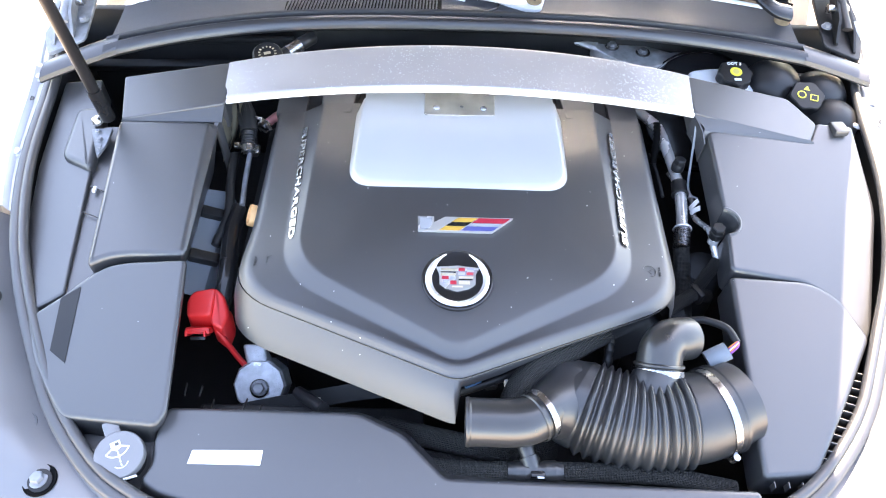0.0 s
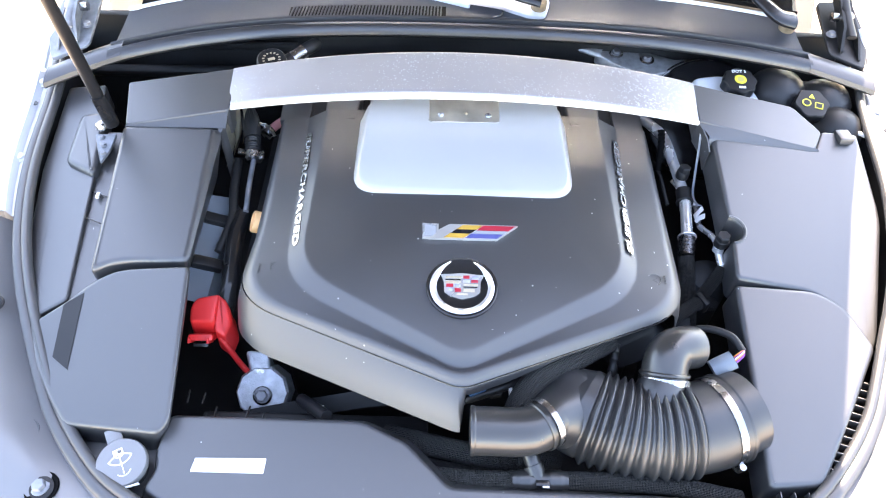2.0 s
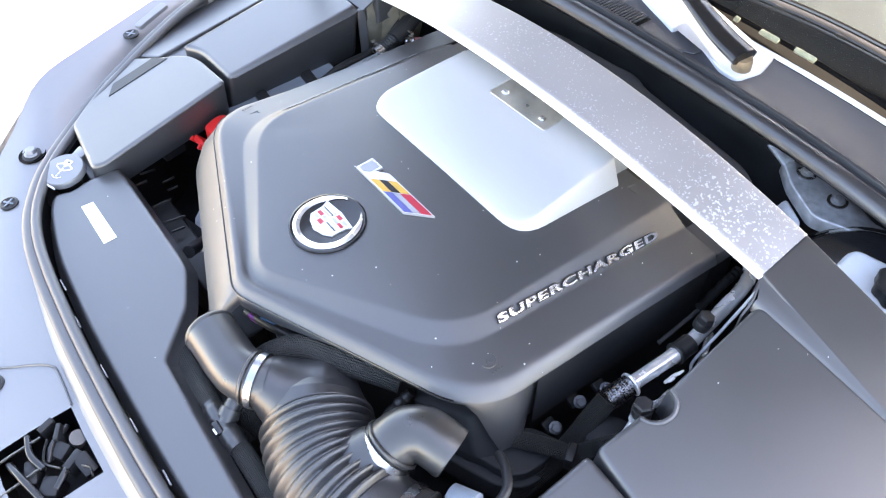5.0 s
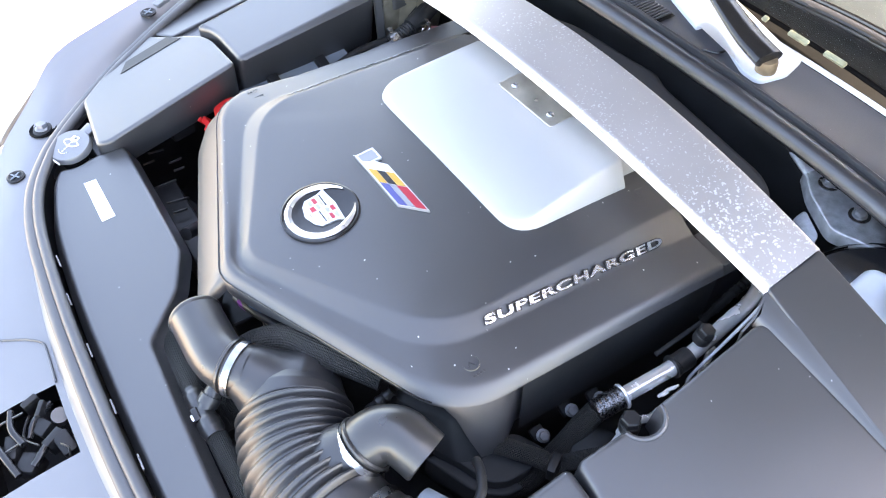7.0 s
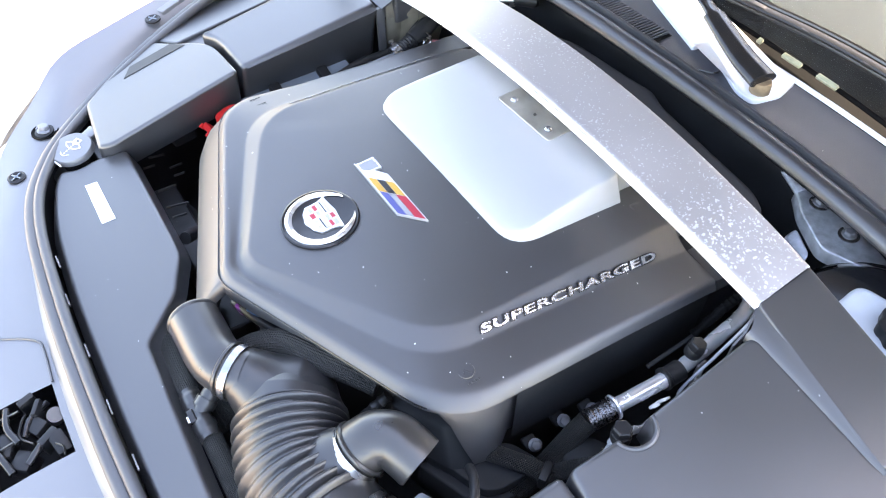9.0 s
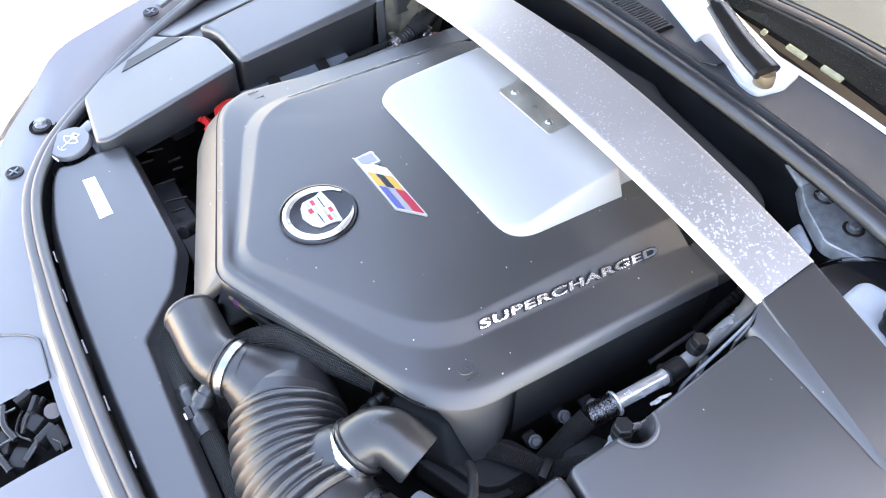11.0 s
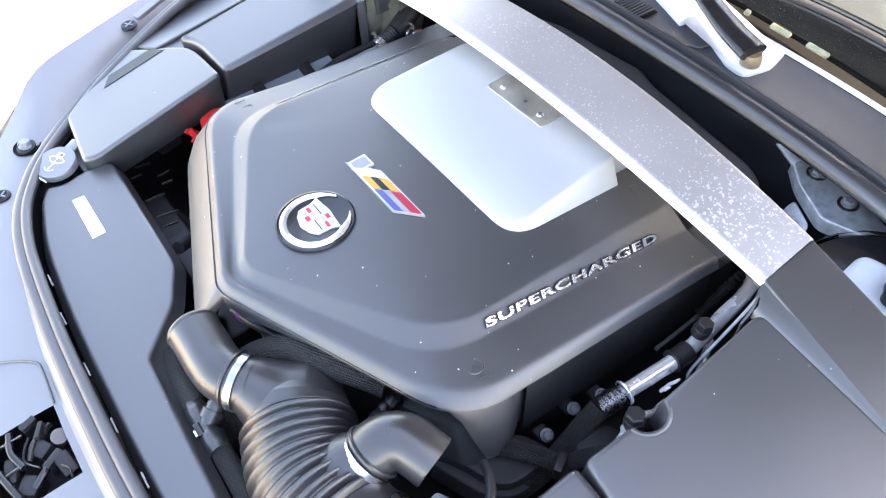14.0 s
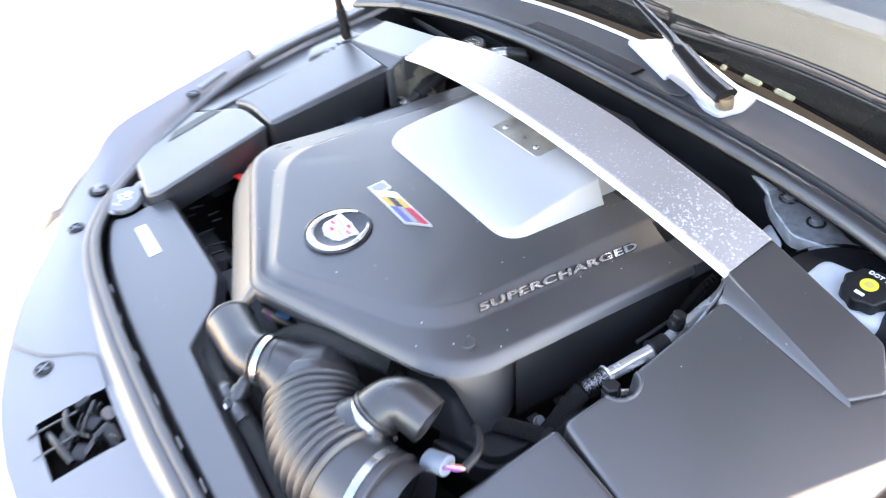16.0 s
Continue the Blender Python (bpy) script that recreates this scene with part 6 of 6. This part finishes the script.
for lbl, a, b in (("long wiper blade lying along the windshield's lower edge", (0.50, 1.54, 0.925), (-0.11, 1.555, 0.900)), ("long wiper blade lying along the windshield's lower edge", (-0.14, 1.565, 0.915), (-0.66, 1.50, 0.905))):
    wb = thing("windshield_wiper", lbl, "wiper", "wiper blades")
    a, b = V(a), V(b)
    part("blade_spine", tube([a, a.lerp(b, 0.5) + V((0, 0.01, 0.012)), b], 0.009, 10, 8, flat=0.6), "dark", wb)
    part("blade_spoiler", tube([a + V((0, 0.014, 0.004)), a.lerp(b, 0.5) + V((0, 0.024, 0.016)), b + V((0, 0.014, 0.004))], 0.0045, 8, 8), "gloss", wb)
    part("blade_rubber", tube([a + V((0, 0.006, -0.012)), a.lerp(b, 0.5) + V((0, 0.016, -0.002)), b + V((0, 0.006, -0.012))], 0.004, 8, 8), "rubber", wb)
    for s in (0.2, 0.4, 0.6, 0.8):
        p = a.lerp(b, s) + V((0, 0.008 * (1 - abs(2 * s - 1)), 0.010))
        part("yoke", block(tuple(p), (0.04, 0.012, 0.007), (0, 0, 6), 0.002), "dark", wb)

ch = thing("glass_channel", "dark channel below the windshield with pale clips", "cowl panel", kind="structure")
# the channel's shade is put into the floor's near-black colour
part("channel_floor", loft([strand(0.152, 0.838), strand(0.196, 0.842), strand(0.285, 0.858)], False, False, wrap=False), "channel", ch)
for x, w in ((0.075, 0.010), (0.145, 0.040), (0.218, 0.042)):
    part("glass_clip", block((x, 1.505, 0.892), (w, 0.010, 0.007), (25, 0, -3), 0.002), "clipy", ch, "pale plastic clip")

# hinge corners beside the cowl
for s in (-1, 1):
    # same metal on both sides; the driver's is coloured black for its shade
    metal = "dullsteel" if s < 0 else "dark"
    hg = thing("hinge", "pressed metal hinge plates at the corner of the cowl", "hinge", "hood hinges")
    dy = 0.0 if s < 0 else 0.05
    P = lambda x, y, z: V((s * x, y + dy, z))
    part("base_plate", moulded([tuple(P(0.775, 1.245, 0.872)), tuple(P(0.850, 1.215, 0.852)), tuple(P(0.880, 1.30, 0.862)), tuple(P(0.872, 1.42, 0.885)), tuple(P(0.785, 1.40, 0.888))], 0.008, 0.002, 0.012), metal, hg)
    part("upright", sheet([P(0.800, 1.25, 0.872), P(0.806, 1.29, 0.905), P(0.812, 1.34, 0.915), P(0.806, 1.42, 0.955)], [P(0.806, 1.25, 0.872), P(0.812, 1.29, 0.905), P(0.818, 1.34, 0.915), P(0.812, 1.42, 0.955)], 0.030), metal, hg)
    part("upright", sheet([P(0.838, 1.235, 0.862), P(0.842, 1.28, 0.885), P(0.842, 1.36, 0.905), P(0.832, 1.46, 0.965)], [P(0.843, 1.235, 0.862), P(0.847, 1.28, 0.885), P(0.847, 1.36, 0.905), P(0.837, 1.46, 0.965)], 0.034), metal, hg)
    part("hinge_arm", tube([P(0.822, 1.27, 0.892), P(0.822, 1.35, 0.915), P(0.818, 1.46, 0.965), P(0.81, 1.56, 1.02)], 0.012, 10, 6, flat=0.5), metal, hg)
    bolt(P(0.790, 1.295, 0.880), (0, 0, 1), 0.008, hg)
    part("pivot_pin", revolve([(0.010, -0.006), (0.010, 0.036), (0.006, 0.040)], P(0.802, 1.335, 0.898), (s, 0, 0), 18), "steel", hg)
    part("corner_lip", tube([P(0.868, 1.20, 0.836), P(0.872, 1.25, 0.848), P(0.868, 1.33, 0.868)], 0.007, 8, 5), "paint", hg)

# ---- nose details ----
def cross_clip(at, axis=(0, 0, 1), r=0.013, parent=None):
    c = part("push_clip", revolve([(r * 1.25, -0.002), (r * 1.25, 0.001), (r, 0.0025), (r * 0.85, 0.001), (0, 0.001)], at, axis, 24, close=False), "dark", parent)
    for a in (35, 125):
        part("clip_slot", block((at[0], at[1], at[2] + 0.002), (r * 1.6, 0.003, 0.002), (0, 0, a), 0.0005), "greycon", c)


for p in ((-0.786, 0.662, 0.7795), (-0.536, 0.299, 0.706), (-0.167, 0.163, 0.7035), (0.60, 0.33, 0.706)):
    cross_clip(p, parent=apron)
part("moulded_ring", revolve([(0.022, -0.001), (0.021, 0.003), (0.014, 0.001), (0.012, 0.003), (0.0, 0.003)], (-0.686, 0.462, 0.720), (0.1, -0.1, 1), 28, close=False), "trim", apron)
# near-black disc on the apron paints the dark of the bolt's recess
part("recess_shade", revolve([(0.026, 0.002), (0.025, 0.0045), (0.022, 0.003), (0.0, 0.003)], (-0.634, 0.376, 0.709), (0, 0, 1), 28, close=False), "channel", apron)
part("bolt_washer", revolve([(0.018, 0), (0.018, 0.003), (0.012, 0.004)], (-0.633, 0.375, 0.711), (0.05, -0.1, 1), 28), "dark", apron)
bolt((-0.635, 0.376, 0.713), (-0.1, 0.1, 1), 0.0105, apron, "dullsteel", h=0.010)
# lid line of the fuse bay
part("lid_groove", tube([(-0.330, 0.095, 0.6975), (-0.210, 0.160, 0.7035), (-0.158, 0.226, 0.7075), (-0.138, 0.245, 0.7085), (-0.118, 0.2475, 0.7085), (-0.056, 0.2445, 0.7085)], 0.0018, 6, 6), "trim", apron)

fb = thing("fuse_bay", "open fuse bay with loose black plugs and wires", "fuse box")
part("bay_box", loft([[V((-0.075, 0.110, 0.690)), V((0.075, 0.110, 0.690)), V((0.075, 0.246, 0.702)), V((-0.075, 0.246, 0.702))], [V((-0.11, 0.115, 0.60)), V((0.07, 0.115, 0.60)), V((0.07, 0.242, 0.60)), V((-0.11, 0.242, 0.60))]], False, True), "dark", fb)
for pts in ([(-0.04, 0.225, 0.690), (-0.02, 0.20, 0.695), (0.0, 0.185, 0.690)], [(-0.052, 0.175, 0.698), (-0.02, 0.170, 0.700), (0.01, 0.178, 0.697)], [(0.01, 0.215, 0.688), (0.03, 0.20, 0.694), (0.045, 0.18, 0.69)], [(-0.03, 0.14, 0.692), (0.01, 0.15, 0.698), (0.05, 0.16, 0.692)]):
    part("wire", tube(pts, 0.0055, 10, 6), "gloss", fb)
for at, size, turn in (((-0.01, 0.205, 0.682), (0.03, 0.024, 0.03), (10, 0, 30)), ((0.03, 0.225, 0.680), (0.035, 0.022, 0.03), (0, 20, 10)), ((0.035, 0.175, 0.678), (0.028, 0.03, 0.03), (0, 0, 50)), ((0.0, 0.160, 0.68), (0.04, 0.02, 0.028), (0, 0, -20))):
    part("relay", block(at, size, turn, 0.004), "dark", fb)
part("relay", tube([(-0.018, 0.226, 0.675), (-0.008, 0.232, 0.697)], 0.0115, 16, 3), "trim", fb)
for pts in ([(-0.034, 0.112, 0.698), (-0.037, 0.150, 0.700), (-0.038, 0.190, 0.701)], [(-0.030, 0.196, 0.699), (-0.014, 0.186, 0.699), (0.004, 0.182, 0.699), (0.024, 0.196, 0.699)], [(0.040, 0.222, 0.700), (0.052, 0.230, 0.701), (0.066, 0.228, 0.701)], [(0.006, 0.178, 0.699), (0.010, 0.140, 0.697), (0.012, 0.112, 0.696)]):
    part("bay_wall", tube(pts, 0.0012, 8, 5, flat=2.4), "trim", fb)
for at, size, turn in (((-0.052, 0.202, 0.690), (0.010, 0.024, 0.034), (0, 10, 20)), ((-0.030, 0.214, 0.688), (0.008, 0.026, 0.034), (0, -8, 60)), ((0.020, 0.214, 0.684), (0.012, 0.030, 0.030), (0, 0, 30))):
    part("relay", block(at, size, turn, 0.002), "dark", fb)

for s in (-1, 1):
    hd = thing("headlight", "clear headlight lens beside the nose", "headlight", "headlights")
    top = [V((s * -x, y, z)) for x, y, z in ((-0.790, 0.445, 0.740), (-0.752, 0.372, 0.708), (-0.700, 0.318, 0.697), (-0.655, 0.285, 0.692))]
    out = [V((s * -x, y, z)) for x, y, z in ((-0.915, 0.42, 0.665), (-0.88, 0.325, 0.650), (-0.80, 0.240, 0.640), (-0.71, 0.205, 0.640))]
    low_ = [V((s * -x, y - 0.02, z - 0.12)) for x, y, z in ((-0.93, 0.42, 0.665), (-0.90, 0.30, 0.650), (-0.81, 0.205, 0.640), (-0.71, 0.17, 0.640))]
    part("lens", loft([spline(top, 5), [p.lerp(q, 0.5) + V((0, 0, 0.008)) for p, q in zip(spline(top, 5), spline(out, 5))], spline(out, 5), spline(low_, 5)], False, False, wrap=False), "lens", hd)
rcl = [(0.15, 0.3125, 0.738), (0.05, 0.308, 0.738), (-0.06, 0.308, 0.738), (-0.17, 0.309, 0.738), (-0.26, 0.316, 0.735), (0.24, 0.317, 0.737)]
for x, y, z in rcl:
    part("edge_clip", block((x, y - 0.003, z - 0.004), (0.026, 0.0025, 0.004), (0, 0, 0), 0.0008), "greyfield", rad, "pale edge clip")
# concrete joint on the ground
tagged(part("ground_joint", block((-3.1, 1.6, 0.0), (0.02, 14.0, 0.006), (0, 0, 18), 0.0), "greycon"), "thin dark joint between concrete slabs", "ground joint", kind="structure")


# ---- hood, roof and glass that shade the bay ----
hood = thing("hood", "raised engine hood with dark liner", "car hood", kind="structure")
hu = []
for k in range(10):
    s = k / 8
    y, z = 1.67 - 0.74 * s, 1.065 + 0.92 * s
    w = along_y(((0, 0.965), (0.15, 0.925), (0.26, 0.893), (0.4, 0.850), (0.5, 0.829), (0.6, 0.801), (1.0, 0.711), (1.125, 0.68)), s)
    hu.append([V((w * (2 * i / 12 - 1), y, z + 0.035 * (1 - (2 * i / 12 - 1) ** 2))) for i in range(13)])
part("outer_skin", loft([[p + Vector((0, 0.008, 0.012)) for p in r] for r in hu], False, False, wrap=False), "paint", hood)
part("liner", loft(hu, False, False, wrap=False), "felt", hood)

ws = thing("windshield", "sloping laminated windshield", "windshield", kind="structure")
def gl(s, x):
    return V((x, 1.585 - 0.10 * (x / 0.7) ** 2 + 0.72 * s, 0.905 + 0.46 * s + 0.0))
grid = [[gl(k / 10 if k else -0.062, 0.74 * (2 * i / 16 - 1) * (1 - 0.12 * k / 10)) for i in range(17)] for k in range(11)]
gw = part("pane", loft(grid + [[p + Vector((0, 0.002, -0.004)) for p in r] for r in reversed(grid)], False, False, wrap=False), "glass", ws)
gw.visible_shadow = False
frit = [[gl(s, 0.735 * (2 * i / 16 - 1)) + V((0, 0.004, -0.0075)) for i in range(17)] for s in (-0.060, -0.02, 0.015)]
part("frit_band", loft(frit, False, False, wrap=False), "frit", ws, "black ceramic band under the glass edge")
part("edge_seal", tube([gl(-0.066, 0.74 * (2 * i / 16 - 1)) + V((0, 0, 0.001)) for i in range(17)], 0.0045, 8, 3), "channel", ws)
roof = thing("cabin", "car roof and cabin behind the windshield", "car cabin", kind="structure")
part("roof_skin", loft([[V((x * 0.66, y, z - 0.03 * x * x)) for x in (-1, -0.5, 0, 0.5, 1)] for y, z in ((2.27, 1.37), (2.5, 1.42), (3.0, 1.44), (3.6, 1.38), (4.2, 1.05), (4.6, 1.0))], False, False, wrap=False), "paint", roof)
for s in (-1, 1):
    part("body_side", loft([[V((s * 0.66, y, z)) for y, z in ((2.27, 1.34), (3.0, 1.41), (4.2, 1.02), (4.7, 0.98))], [V((s * 0.86, y, 0.93)) for y in (1.7, 2.8, 4.2, 4.7)], [V((s * 0.92, y, 0.25)) for y in (1.3, 2.8, 4.2, 4.7)]], False, False, wrap=False), "paint", roof)
part("dashboard", block((0, 2.0, 0.86), (1.4, 0.7, 0.10), (8, 0, 0), 0.03), "dash", roof)
